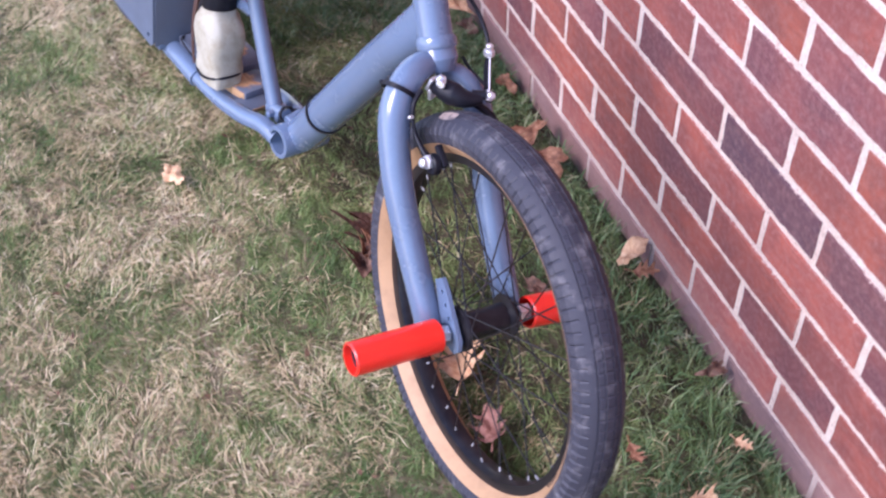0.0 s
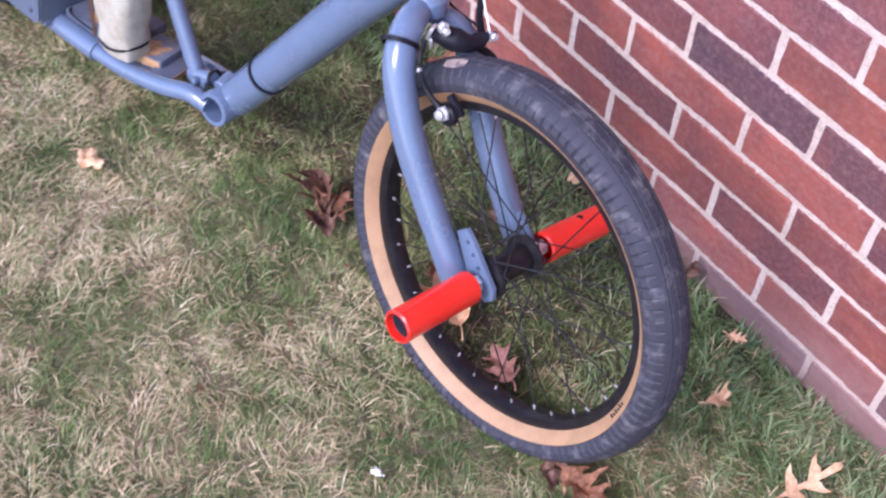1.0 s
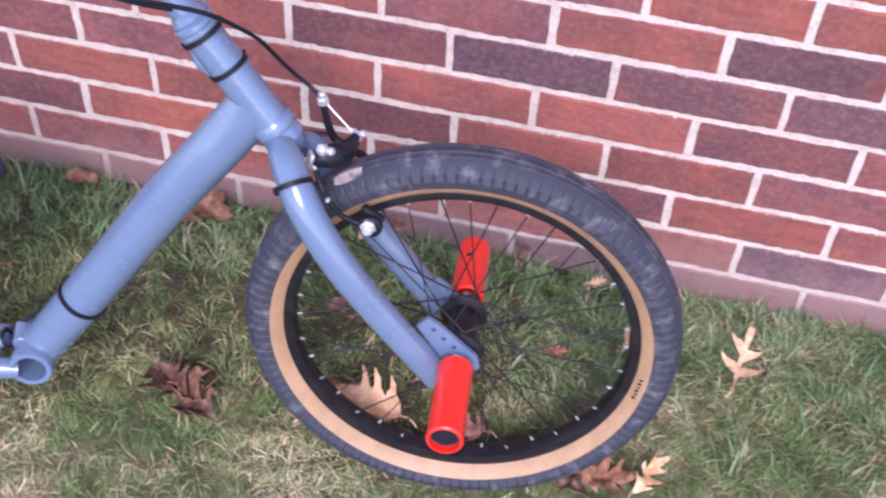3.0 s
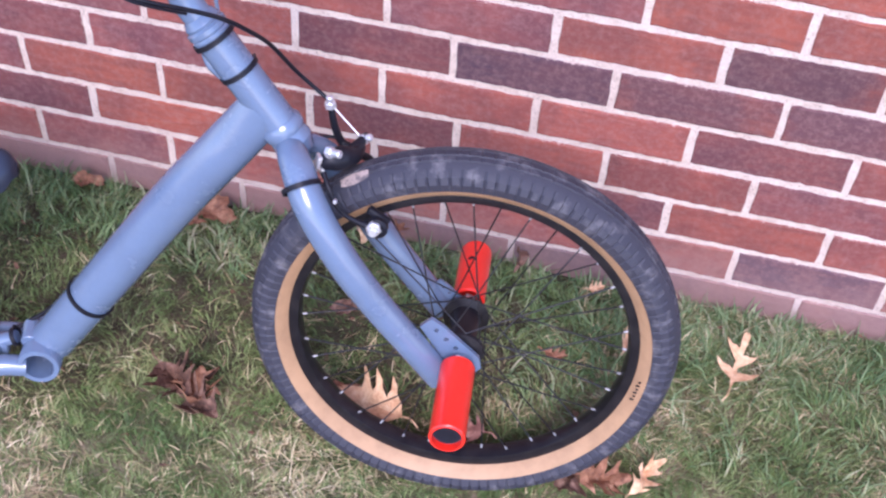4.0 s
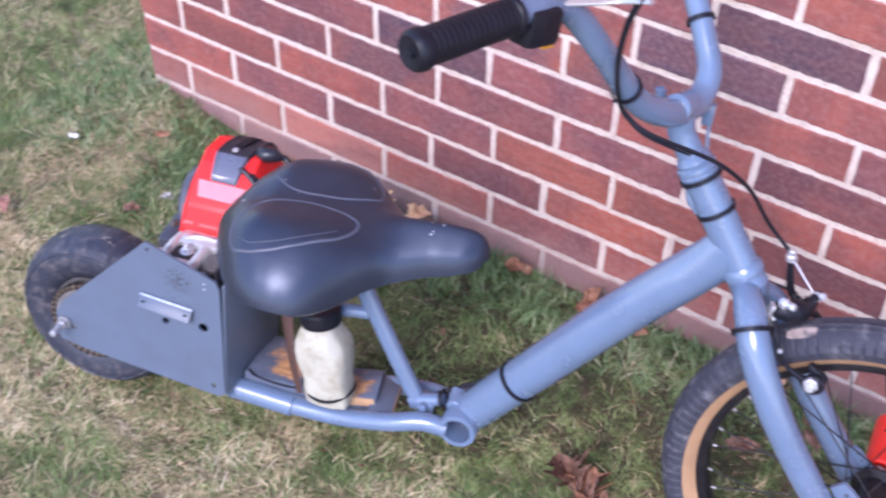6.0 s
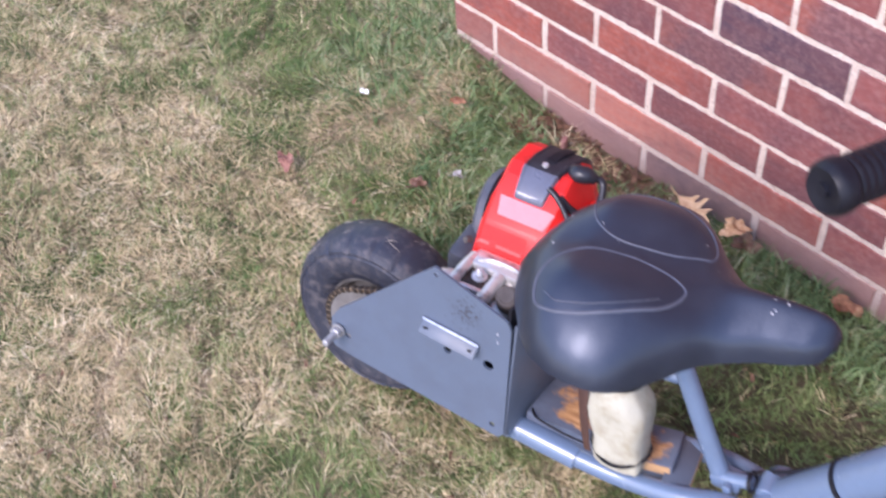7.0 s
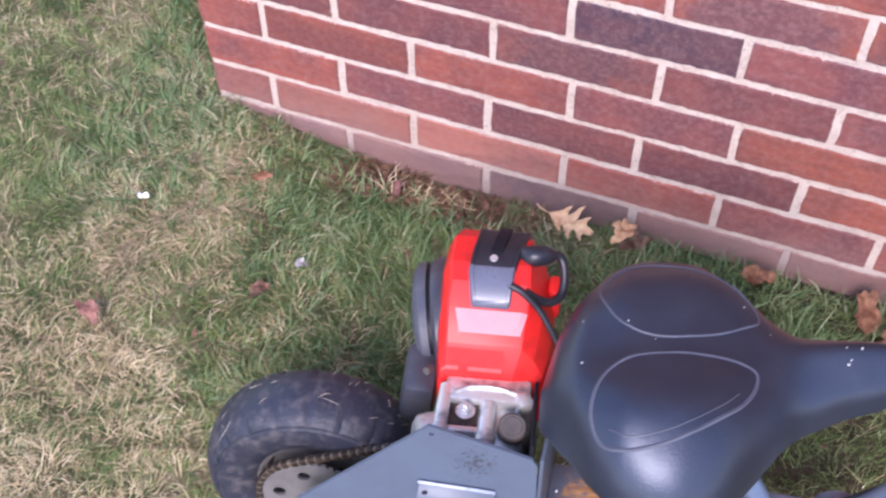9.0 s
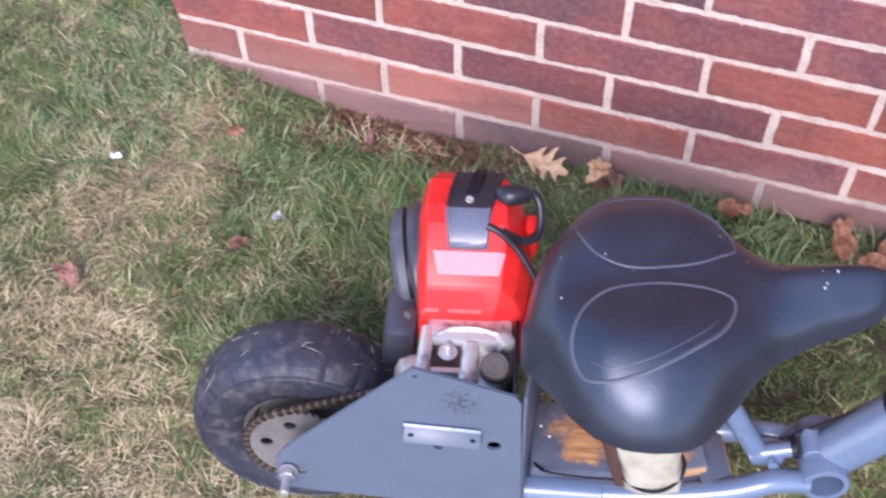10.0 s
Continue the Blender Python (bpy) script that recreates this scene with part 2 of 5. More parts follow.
STEEL = worn("scuffed_steel", (0.80, 0.80, 0.82), (0.50, 0.48, 0.48), 0.3, 0.7, 0.4, 80)
ALLOY = worn("dirty_cast_alloy", (0.72, 0.70, 0.68), (0.060, 0.050, 0.046), 0.34, 0.60, 0.8, 55, 0.5, 0.0012, 400, 0.5, (0.50, 0.70))
RIM_GREY = worn("dirty_grey_rim", (0.20, 0.187, 0.185), (0.085, 0.075, 0.07), 0.55, 0.2, 0.7, 45, 0.3, 0.0008)
SADDLE = worn("black_vinyl", (0.0185, 0.0220, 0.0345), (0.031, 0.036, 0.052), 0.35, 0.0, 0.5, 24, 0.8, 0.0009, 480, 0.9)
PIPING = worn("grey_stitching", (0.080, 0.088, 0.120), (0.045, 0.048, 0.07), 0.5, 0.0, 0.4, 80)
BOTTLE = worn("cloudy_white_plastic", (0.43, 0.405, 0.325), (0.27, 0.225, 0.145), 0.38, 0.0, 0.8, 38, 0.3, 0.0014, 260, 0.5, (0.46, 0.68))
WOOD = worn("bare_plywood", (0.46, 0.27, 0.13), (0.24, 0.13, 0.07), 0.7, 0.0, 0.7, 24, 0.3, 0.0008)
RUSTY = worn("rusty_strap", (0.075, 0.034, 0.024), (0.035, 0.02, 0.017), 0.75, 0.2, 0.6, 60, 0.4, 0.0008)
CHAIN = worn("oily_chain", (0.030, 0.024, 0.022), (0.13, 0.085, 0.062), 0.45, 0.35, 0.7, 130)
ROLLER = worn("worn_chain_rollers", (0.21, 0.155, 0.105), (0.09, 0.065, 0.045), 0.4, 0.4, 0.6, 130)
SOOTY = worn("sooty_brown_metal", (0.105, 0.088, 0.082), (0.04, 0.034, 0.032), 0.6, 0.1, 0.7, 120, 0.4, 0.0008)
PALE_RED = worn("pale_red_moulding", (0.80, 0.115, 0.105), (0.60, 0.05, 0.045), 0.5, 0.0, 0.6, 120)
ORANGE = worn("orange_plastic", (0.75, 0.33, 0.02), (0.6, 0.25, 0.02), 0.4)
NIPPLE = worn("dull_spoke_nipples", (0.42, 0.41, 0.42), (0.2, 0.19, 0.19), 0.45, 0.5, 0.6, 120)
BARE_EDGE = worn("scraped_sheet_edge", (0.34, 0.38, 0.48), (0.16, 0.18, 0.23), 0.45, 0.2, 0.8, 180)
WHITE = worn("white_plastic_scrap", (0.85, 0.84, 0.82), (0.7, 0.7, 0.68), 0.5)


def stained_plate():
    """Sheet paint with a speckled oil stain near the top corner."""
    n = Nodes("stained_sheet_paint")
    big, small = n.noise(16, 5), n.noise(420, 3)
    c = n.mix(n.math('MULTIPLY', n.ramp(big, [(0.42, (0, 0, 0)), (0.72, (1, 1, 1))]), 0.45), (0.096, 0.120, 0.166), (0.070, 0.081, 0.108))
    off = n.add("ShaderNodeVectorMath", Vector=n.coord)
    off.operation = 'DISTANCE'
    off.inputs[1].default_value = (-0.372, -0.07, 0.150)
    near = n.add("ShaderNodeMapRange", Value=off.outputs["Value"], From_Min=0.005, From_Max=0.045, To_Min=0.15, To_Max=-0.12).outputs[0]
    spots = n.ramp(n.math('ADD', n.noise(230, 4, 0.7), near), [(0.60, (0, 0, 0)), (0.70, (0.8, 0.8, 0.8))])
    c = n.mix(spots, c, (0.035, 0.032, 0.036))
    n.bump(n.math('ADD', big, small), 0.15, 0.0006)
    return n.set(Base_Color=c, Roughness=n.math('ADD', n.math('MULTIPLY', big, 0.3), 0.28), Specular_IOR_Level=0.5)


def worn_board(name, centre, reach):
    """Painted plywood, bare and orange where the paint has gone."""
    n = Nodes(name)
    off = n.add("ShaderNodeVectorMath", Vector=n.coord)
    off.operation = 'DISTANCE'
    off.inputs[1].default_value = centre
    near = n.add("ShaderNodeMapRange", Value=off.outputs["Value"], From_Min=0.0, From_Max=reach, To_Min=0.35, To_Max=-0.25).outputs[0]
    bare = n.ramp(n.math('ADD', n.noise(45, 5, 0.65), near), [(0.46, (0, 0, 0)), (0.62, (1, 1, 1))])
    grain = n.noise(1.0, 5, 0.6, n.add("ShaderNodeMapping", Vector=n.coord, Scale=(25, 220, 60)).outputs[0])
    wood = n.ramp(grain, [(0.35, (0.26, 0.12, 0.05)), (0.55, (0.50, 0.27, 0.12)), (0.75, (0.62, 0.40, 0.22))])
    paint = n.ramp(n.noise(20, 5), [(0.4, (0.085, 0.10, 0.14)), (0.65, (0.125, 0.152, 0.205))])
    n.bump(n.math('ADD', grain, n.math('MULTIPLY', bare, -0.6)), 0.3, 0.001)
    return n.set(Base_Color=n.mix(bare, paint, wood), Roughness=0.6)


BOARD = worn_board("worn_painted_plywood", (-0.245, 0.012, -0.001), 0.056)
OFFCUT = worn_board("worn_painted_offcut", (-0.158, -0.004, 0.0), 0.040)
PLATE_STAINED = stained_plate()
PALE_FLECK = worn("pale_paint_flecks", (0.55, 0.54, 0.56), (0.35, 0.34, 0.36), 0.6)
MUD_STRAW = worn("muddy_straw", (0.44, 0.38, 0.32), (0.22, 0.18, 0.15), 0.8)
GREY_SCRAP = worn("grey_torn_plastic", (0.40, 0.38, 0.37), (0.16, 0.13, 0.12), 0.6, 0.0, 0.7, 150)
SCUFF = worn("pale_worn_rubber", (0.42, 0.33, 0.29), (0.07, 0.065, 0.075), 0.8, 0.0, 0.9, 120, 0.5, 0.0008, 500, 0.3, (0.45, 0.60))


def glossed(mat, weight, rough):
    """A clear coat over a material."""
    b = mat.node_tree.nodes["Principled BSDF"]
    b.inputs["Coat Weight"].default_value, b.inputs["Coat Roughness"].default_value = weight, rough
    return mat


glossed(PAINT, 0.6, 0.16)
SADDLE.node_tree.nodes["Principled BSDF"].inputs["Specular Tint"].default_value = (0.64, 0.75, 1.0, 1)
SADDLE.node_tree.nodes["Principled BSDF"].inputs["Specular IOR Level"].default_value = 0.58
glossed(COVER_RED, 0.12, 0.16)
glossed(SADDLE, 0.20, 0.24)
glossed(PEG_RED, 0.4, 0.15)


def leaf_material(name, a, b, c):
    n = Nodes(name)
    f = n.noise(110, 5, 0.7)
    col = n.ramp(f, [(0.32, c), (0.52, a), (0.72, b)])
    n.bump(n.noise(240, 4), 0.5, 0.001)
    return n.set(Base_Color=col, Roughness=0.7, Specular_IOR_Level=0.3)


LITTER = leaf_material("rotting_leaf_litter", (0.15, 0.075, 0.045), (0.27, 0.15, 0.085), (0.06, 0.032, 0.022))
LEAF_TAN = leaf_material("pale_dry_leaf", (0.62, 0.38, 0.215), (0.72, 0.50, 0.315), (0.42, 0.21, 0.105))
LEAF_BROWN = leaf_material("brown_dry_leaf", (0.16, 0.082, 0.055), (0.28, 0.165, 0.115), (0.05, 0.028, 0.022))
LEAF_RUST = leaf_material("rust_dry_leaf", (0.26, 0.115, 0.062), (0.38, 0.21, 0.125), (0.11, 0.045, 0.028))
LEAF_RED = leaf_material("reddish_dry_leaf", (0.26, 0.115, 0.085), (0.36, 0.19, 0.145), (0.14, 0.06, 0.045))

# ---- mesh tools ----


def finish(bm, smooth=True):
    bmesh.ops.recalc_face_normals(bm, faces=bm.faces)
    me = bpy.data.meshes.new("mesh")
    bm.to_mesh(me)
    bm.free()
    if smooth:
        me.polygons.foreach_set("use_smooth", [True] * len(me.polygons))
        me.set_sharp_from_angle(angle=radians(38))
    return me


def part(name, bm, material, parent=None, label="", smooth=True):
    """One mesh object under a thing or a part."""
    me = bm if isinstance(bm, bpy.types.Mesh) else finish(bm, smooth)
    if not me.materials:
        me.materials.append(material)
    ob = new(name, me)
    if parent:
        ob.parent = parent
    return tagged(ob, label)


def spline(points, n=8):
    """A smooth curve through points."""
    p = [Vector(q) for q in points]
    if len(p) < 3:
        return p
    p = [p[0] * 2 - p[1]] + p + [p[-1] * 2 - p[-2]]
    out = []
    for i in range(1, len(p) - 2):
        for k in range(n):
            t = k / n
            a, b, c, d = p[i - 1], p[i], p[i + 1], p[i + 2]
            out.append(0.5 * (2 * b + (c - a) * t + (2 * a - 5 * b + 4 * c - d) * t * t + (3 * b - 3 * c + d - a) * t ** 3))
    out.append(p[-2])
    return out


def tube(points, radius, segs=20, n=8, bm=None, caps=True, flat=None):
    """A round tube along a smooth path; radius is one number or one per given point. flat: (sideways factor, axis) for oval tubes."""
    bm = bm or bmesh.new()
    path = spline(points, n)
    m = len(path)
    if isinstance(radius, (int, float)):
        rs = [radius] * m
    else:
        rs = list(np.interp(np.linspace(0, len(radius) - 1, m), range(len(radius)), radius))
    rings, side = [], None
    for i, c in enumerate(path):
        d = (path[min(i + 1, m - 1)] - path[max(i - 1, 0)]).normalized()
        if side is None:
            side = d.orthogonal().normalized()
        side = (side - d * side.dot(d)).normalized()
        up = d.cross(side)
        ring = []
        for k in range(segs):
            a = 2 * math.pi * k / segs
            off = (side * math.cos(a) + up * math.sin(a)) * rs[i]
            if flat:
                ax = Vector(flat[1]).normalized()
                off += ax * off.dot(ax) * (flat[0] - 1)
            ring.append(bm.verts.new(c + off))
        rings.append(ring)
    for r0, r1 in zip(rings, rings[1:]):
        for k in range(segs):
            bm.faces.new((r0[k], r0[(k + 1) % segs], r1[(k + 1) % segs], r1[k]))
    if caps:
        bm.faces.new(rings[0][::-1])
        bm.faces.new(rings[-1])
    return bm


def lathe(profile, centre=(0, 0, 0), axis=(0, 1, 0), segs=48, bm=None, closed=False):
    """Turns (radius, along) pairs about an axis."""
    bm = bm or bmesh.new()
    ax = Vector(axis).normalized()
    u = ax.orthogonal().normalized()
    v = ax.cross(u)
    c = Vector(centre)
    rings = []
    for r, h in profile:
        if r < 1e-6:
            rings.append([bm.verts.new(c + ax * h)])
        else:
            rings.append([bm.verts.new(c + ax * h + (u * math.cos(2 * math.pi * k / segs) + v * math.sin(2 * math.pi * k / segs)) * r) for k in range(segs)])
    pairs = list(zip(rings, rings[1:])) + ([(rings[-1], rings[0])] if closed else [])
    for a, b in pairs:
        if len(a) == len(b) == 1:
            continue
        for k in range(segs):
            q = (k + 1) % segs
            if len(a) == 1:
                bm.faces.new((a[0], b[q], b[k]))
            elif len(b) == 1:
                bm.faces.new((a[k], a[q], b[0]))
            else:
                bm.faces.new((a[k], a[q], b[q], b[k]))
    return bm


def rod(a, b, r, segs=16, bevel=0.0, bm=None, hollow=0.0):
    """A straight bar between two points, hollow if asked."""
    a, b = Vector(a), Vector(b)
    h = (b - a).length
    e = min(bevel, r * 0.9)
    if hollow:
        prof = [(hollow, 0), (r - e, 0), (r, e), (r, h - e), (r - e, h), (hollow, h)]
        return lathe(prof, a, b - a, segs, bm, closed=True)
    prof = [(0, 0), (r - e, 0), (r, e), (r, h - e), (r - e, h), (0, h)] if e else [(0, 0), (r, 0), (r, h), (0, h)]
    return lathe(prof, a, b - a, segs, bm)


def box(size, centre=(0, 0, 0), bevel=0.0, turn=None, bm=None, segs=2):
    b2 = bmesh.new()
    bmesh.ops.create_cube(b2, size=1)
    bmesh.ops.scale(b2, vec=size, verts=b2.verts)
    if bevel:
        bmesh.ops.bevel(b2, geom=b2.edges[:], offset=bevel, segments=segs, affect='EDGES', profile=0.5)
    m = Matrix.Translation(centre) @ (turn.to_4x4() if turn else Matrix())
    bmesh.ops.transform(b2, matrix=m, verts=b2.verts)
    return join(bm, b2)


def join(bm, other):
    if bm is None:
        return other
    me = bpy.data.meshes.new("tmp")
    other.to_mesh(me)
    other.free()
    bm.from_mesh(me)
    bpy.data.meshes.remove(me)
    return bm


def sheet(outline, thick, bevel=0.001, place=None, holes=()):
    """A flat plate: outline in (x, z), thickness along y, with round holes (x, z, r) cut through."""
    bm = bmesh.new()
    loops = [[bm.verts.new((x, 0, z)) for x, z in outline]]
    for hx, hz, r in holes:
        loops.append([bm.verts.new((hx + r * math.cos(a), 0, hz + r * math.sin(a))) for a in np.linspace(0, 2 * math.pi, 14, endpoint=False)])
    edges = []
    for l in loops:
        edges += [bm.edges.new((l[i], l[(i + 1) % len(l)])) for i in range(len(l))]
    bmesh.ops.triangle_fill(bm, edges=edges, use_beauty=True, use_dissolve=False)
    if holes:
        bad = [f for f in bm.faces if any((Vector((f.calc_center_median().x - hx, 0, f.calc_center_median().z - hz))).length < r * 0.9 for hx, hz, r in holes)]
        bmesh.ops.delete(bm, geom=bad, context='FACES')
    r = bmesh.ops.extrude_face_region(bm, geom=bm.faces[:])
    bmesh.ops.translate(bm, vec=(0, thick, 0), verts=[v for v in r["geom"] if isinstance(v, bmesh.types.BMVert)])
    if place:
        bmesh.ops.transform(bm, matrix=place, verts=bm.verts)
    return bm

# ---- ground ----


def ground_z(x, y):
    """The lawn falls gently to the left, dips at the foot of the wall and heaps up at its corner."""
    x = np.clip(x, -1.5, 3.0)
    dip = np.where(x > -0.1, np.clip(1 - np.abs(np.minimum(y, 0)) / 0.10, 0, 1), 0)
    dip = dip * np.clip((x - 0.04) / 0.24, 0, 1)
    mound = 0.030 * np.exp(-((x - 0.01) / 0.13) ** 2 - (np.maximum(np.abs(y) - 0.02, 0) / 0.10) ** 2)
    return -0.048 + 0.022 * np.clip(x / 0.4, 0, 1) + mound - 0.034 * dip + 0.004 * np.sin(5.1 * x + 1.3) * np.cos(4.3 * y) + 0.002 * np.sin(11 * x + 7 * y)


def grid_ground():
    fine_x, fine_y = np.arange(-2.0, 3.2, 0.04), np.arange(-1.9, 1.6, 0.04)
    far = np.array([1, 4, 12, 40, 150, 600])
    xs = np.concatenate((-2.0 - far[::-1], fine_x, 3.2 + far))
    ys = np.concatenate((-1.9 - far[::-1], fine_y, 1.6 + far))
    gx, gy = np.meshgrid(xs, ys)
    gz = ground_z(gx, gy)
    verts = np.stack((gx, gy, gz), -1).reshape(-1, 3)
    nx, ny = len(xs), len(ys)
    faces = [(j * nx + i, j * nx + i + 1, (j + 1) * nx + i + 1, (j + 1) * nx + i) for j in range(ny - 1) for i in range(nx - 1)]
    me = bpy.data.meshes.new("ground")
    me.from_pydata(verts.tolist(), [], faces)
    me.polygons.foreach_set("use_smooth", [True] * len(faces))
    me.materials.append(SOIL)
    return tagged(new("ground", me), "worn lawn soil with dry thatch between grass", "ground", kind="structure")


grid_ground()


def blades(name, xy, length, width, lean, material, label, lift=0.0, seed=1):
    """Many grass blades in one mesh: each a bent, tapered strip of three triangles."""
    rng = np.random.default_rng(seed)
    n = len(xy)
    x, y = xy[:, 0], xy[:, 1]
    base = np.stack((x, y, ground_z(x, y) - 0.003 + lift * rng.random(n)), 1)
    comb = 3.0 * np.sin(17 * x + 9 * np.sin(7 * y)) + 2.6 * np.cos(21 * y - 6 * np.sin(9 * x))
    ang, face = comb + 1.0 * rng.normal(size=n), rng.random(n) * 2 * math.pi
    L = length[0] + (length[1] - length[0]) * rng.random(n) ** 1.5
    W = width[0] + (width[1] - width[0]) * rng.random(n)
    tilt = lean[0] + (lean[1] - lean[0]) * rng.random(n)
    d = np.stack((np.cos(ang) * np.sin(tilt), np.sin(ang) * np.sin(tilt), np.cos(tilt)), 1)
    t2 = np.clip(tilt + 0.25 + 0.6 * rng.random(n), 0, 1.75)
    d2 = np.stack((np.cos(ang) * np.sin(t2), np.sin(ang) * np.sin(t2), np.cos(t2)), 1)
    s = np.stack((np.cos(face), np.sin(face), 0.2 * np.sin(face * 3)), 1)
    mid = base + d * (L * 0.5)[:, None]
    tip = mid + d2 * (L * 0.5)[:, None]
    w = (W / 2)[:, None]
    v = np.stack((base - s * w, base + s * w, mid + s * w * 0.85, mid - s * w * 0.85, tip), 1).reshape(-1, 3)
    me = bpy.data.meshes.new(name)
    me.vertices.add(n * 5)
    me.vertices.foreach_set("co", v.ravel())
    off = (np.arange(n) * 5)[:, None]
    loops = np.concatenate((off + np.array([[0, 1, 2, 3]]), off + np.array([[3, 2, 4]])), 1).ravel()
    me.loops.add(n * 7)
    me.loops.foreach_set("vertex_index", loops)
    me.polygons.add(n * 2)
    starts = (np.arange(n) * 7)[:, None] + np.array([[0, 4]])
    me.polygons.foreach_set("loop_start", starts.ravel())
    me.update(calc_edges=True)
    me.materials.append(material)
    return tagged(new(name, me), label, "grass", kind="stuff")


def scatter(n, x0, x1, y0, y1, seed):
    rng = np.random.default_rng(seed)
    p = np.stack((x0 + (x1 - x0) * rng.random(n), y0 + (y1 - y0) * rng.random(n)), 1)
    return p[~((p[:, 0] > -0.004) & (p[:, 1] > -0.006))]


def tufted(p, scale, keep, seed):
    """Thins points into clumps by a slow wave field."""
    rng = np.random.default_rng(seed)
    f = sum(np.sin(p[:, 0] * scale * a + b) * np.cos(p[:, 1] * scale * c + d) for a, b, c, d in ((1, 0.3, 1.3, 1.1), (2.3, 1.9, 1.9, 0.4), (0.6, 4.0, 2.9, 2.0))) / 3
    return p[rng.random(len(p)) < np.clip(keep + f * 0.7, 0.06, 1)]


def value_noise(x, y, cell, seed):
    """Smooth random field over the lawn, about 0 to 1."""
    table = np.random.default_rng(seed).random((97, 89))
    gx, gy = x / cell + 400, y / cell + 400
    ix, iy = np.floor(gx).astype(int), np.floor(gy).astype(int)
    fx, fy = gx - ix, gy - iy
    fx, fy = fx * fx * (3 - 2 * fx), fy * fy * (3 - 2 * fy)

    def at(a, b):
        return table[a % 97, b % 89]

    return (at(ix, iy) * (1 - fx) + at(ix + 1, iy) * fx) * (1 - fy) + (at(ix, iy + 1) * (1 - fx) + at(ix + 1, iy + 1) * fx) * fy


def shade_strip(p):
    """The strip between scooter and wall, where thin turf over dark earth stands in for soft shade."""
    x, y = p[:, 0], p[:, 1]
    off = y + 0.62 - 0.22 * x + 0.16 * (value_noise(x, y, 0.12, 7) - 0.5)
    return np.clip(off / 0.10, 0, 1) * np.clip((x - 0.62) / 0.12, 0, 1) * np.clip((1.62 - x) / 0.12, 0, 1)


def dryness(p):
    """How dry the lawn is: green by the wall and under the scooter, partly in place of shade, patchy and strawy further
    out.
    """
    x, y = p[:, 0], p[:, 1]
    patch = 0.22 * value_noise(x, y, 0.21, 1) + 0.38 * value_noise(x, y, 0.085, 2) + 0.28 * value_noise(x, y, 0.036, 3) + 0.12 * value_noise(x, y, 0.015, 4)
    out = np.where(x < 0.15, np.clip((-y - 0.20) / 0.30, 0, 1), np.clip((-y - 0.36) / 0.18, 0, 1))
    return np.clip(0.5 + 1.5 * (patch - 0.5) - np.where(x > 0.15, 0.43, 0.27) + np.where(x > 0.15, 0.24, 0.20) * out + 0.08 * np.clip((-y - 0.44) / 0.15, 0, 1), 0.04, 0.94)


def lawn(points, seed, names, length, width):
    """Sets green and dry blades on the points; dry patches are thinner and lie flatter."""
    rng = np.random.default_rng(seed)
    dry = dryness(points)
    # Fewer and greener blades in this strip imitate the shade behind the scooter.
    shade_mask = shade_strip(points)
    dry = dry * (1 - 0.75 * shade_mask)
    kept = rng.random(len(points)) < (1 - 0.45 * dry ** 1.6) * (1 - 0.50 * shade_mask)
    points, dry = points[kept], dry[kept]
    straw = rng.random(len(points)) < dry
    blades(names[0], points[~straw], length, width, (0.25, 1.35), GRASS, "short green mown grass, uneven and patchy", seed=seed + 1)
    blades(names[1], points[straw], length, width, (0.75, 1.52), STRAW, "pale dry grass lying in patches on the lawn", lift=0.008, seed=seed + 2)


near = np.concatenate((scatter(560000, -0.95, 2.0, -1.02, 0.0, 3), scatter(90000, -0.95, 0.0, 0.0, 0.6, 4)))
bare = (near[:, 0] > 0.23) & (near[:, 0] < 0.44) & (near[:, 1] > -0.085) & (np.random.default_rng(5).random(len(near)) < 0.9)
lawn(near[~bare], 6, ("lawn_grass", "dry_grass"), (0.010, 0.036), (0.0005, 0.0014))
around = scatter(170000, -4.0, 5.0, -4.0, 3.0, 7)
around = around[(around[:, 0] < -0.95) | (around[:, 0] > 2.0) | (around[:, 1] < -1.02) | (around[:, 1] > 0.6)]
lawn(around, 20, ("outer_lawn_grass", "outer_dry_grass"), (0.025, 0.060), (0.004, 0.008))
edge = np.random.default_rng(9)
strip = np.stack((edge.random(15000) * 2.2 - 0.15, -0.012 - 0.15 * edge.random(15000) ** 1.3), 1)
strip = tufted(strip, 8.0, 0.62, 10)
strip = strip[~((strip[:, 0] > 0.22) & (strip[:, 0] < 0.46) & (strip[:, 1] > -0.075))]
corner = np.stack((-0.17 + 0.2 * edge.random(4500), -0.22 + 0.6 * edge.random(4500)), 1)
corner = corner[~((corner[:, 0] > -0.01) & (corner[:, 1] > -0.01))]
behind = np.stack((0.14 + 0.42 * edge.random(9000), -0.44 + 0.38 * edge.random(9000)), 1)
right = np.stack((1.45 + 0.6 * edge.random(5000), -0.30 + 0.29 * edge.random(5000)), 1)
blades("wall_foot_grass", np.concatenate((strip, tufted(corner, 9, 0.7, 2), tufted(behind, 9, 0.6, 3), tufted(right, 9, 0.6, 4))), (0.020, 0.056), (0.0012, 0.0026), (0.15, 1.15), LUSH, "longer green grass along the foot of the wall", seed=11)
loose = scatter(30000, -1.15, 2.15, -1.15, 0.6, 12)
loose = loose[np.random.default_rng(13).random(len(loose)) < dryness(loose) ** 1.5]
blades("dry_clippings", loose, (0.012, 0.040), (0.0005, 0.0012), (1.2, 1.56), STRAW, "loose dry grass clippings lying on the lawn", lift=0.018, seed=14)
bits = scatter(420, -0.9, 2.0, -1.0, 0.3, 17)
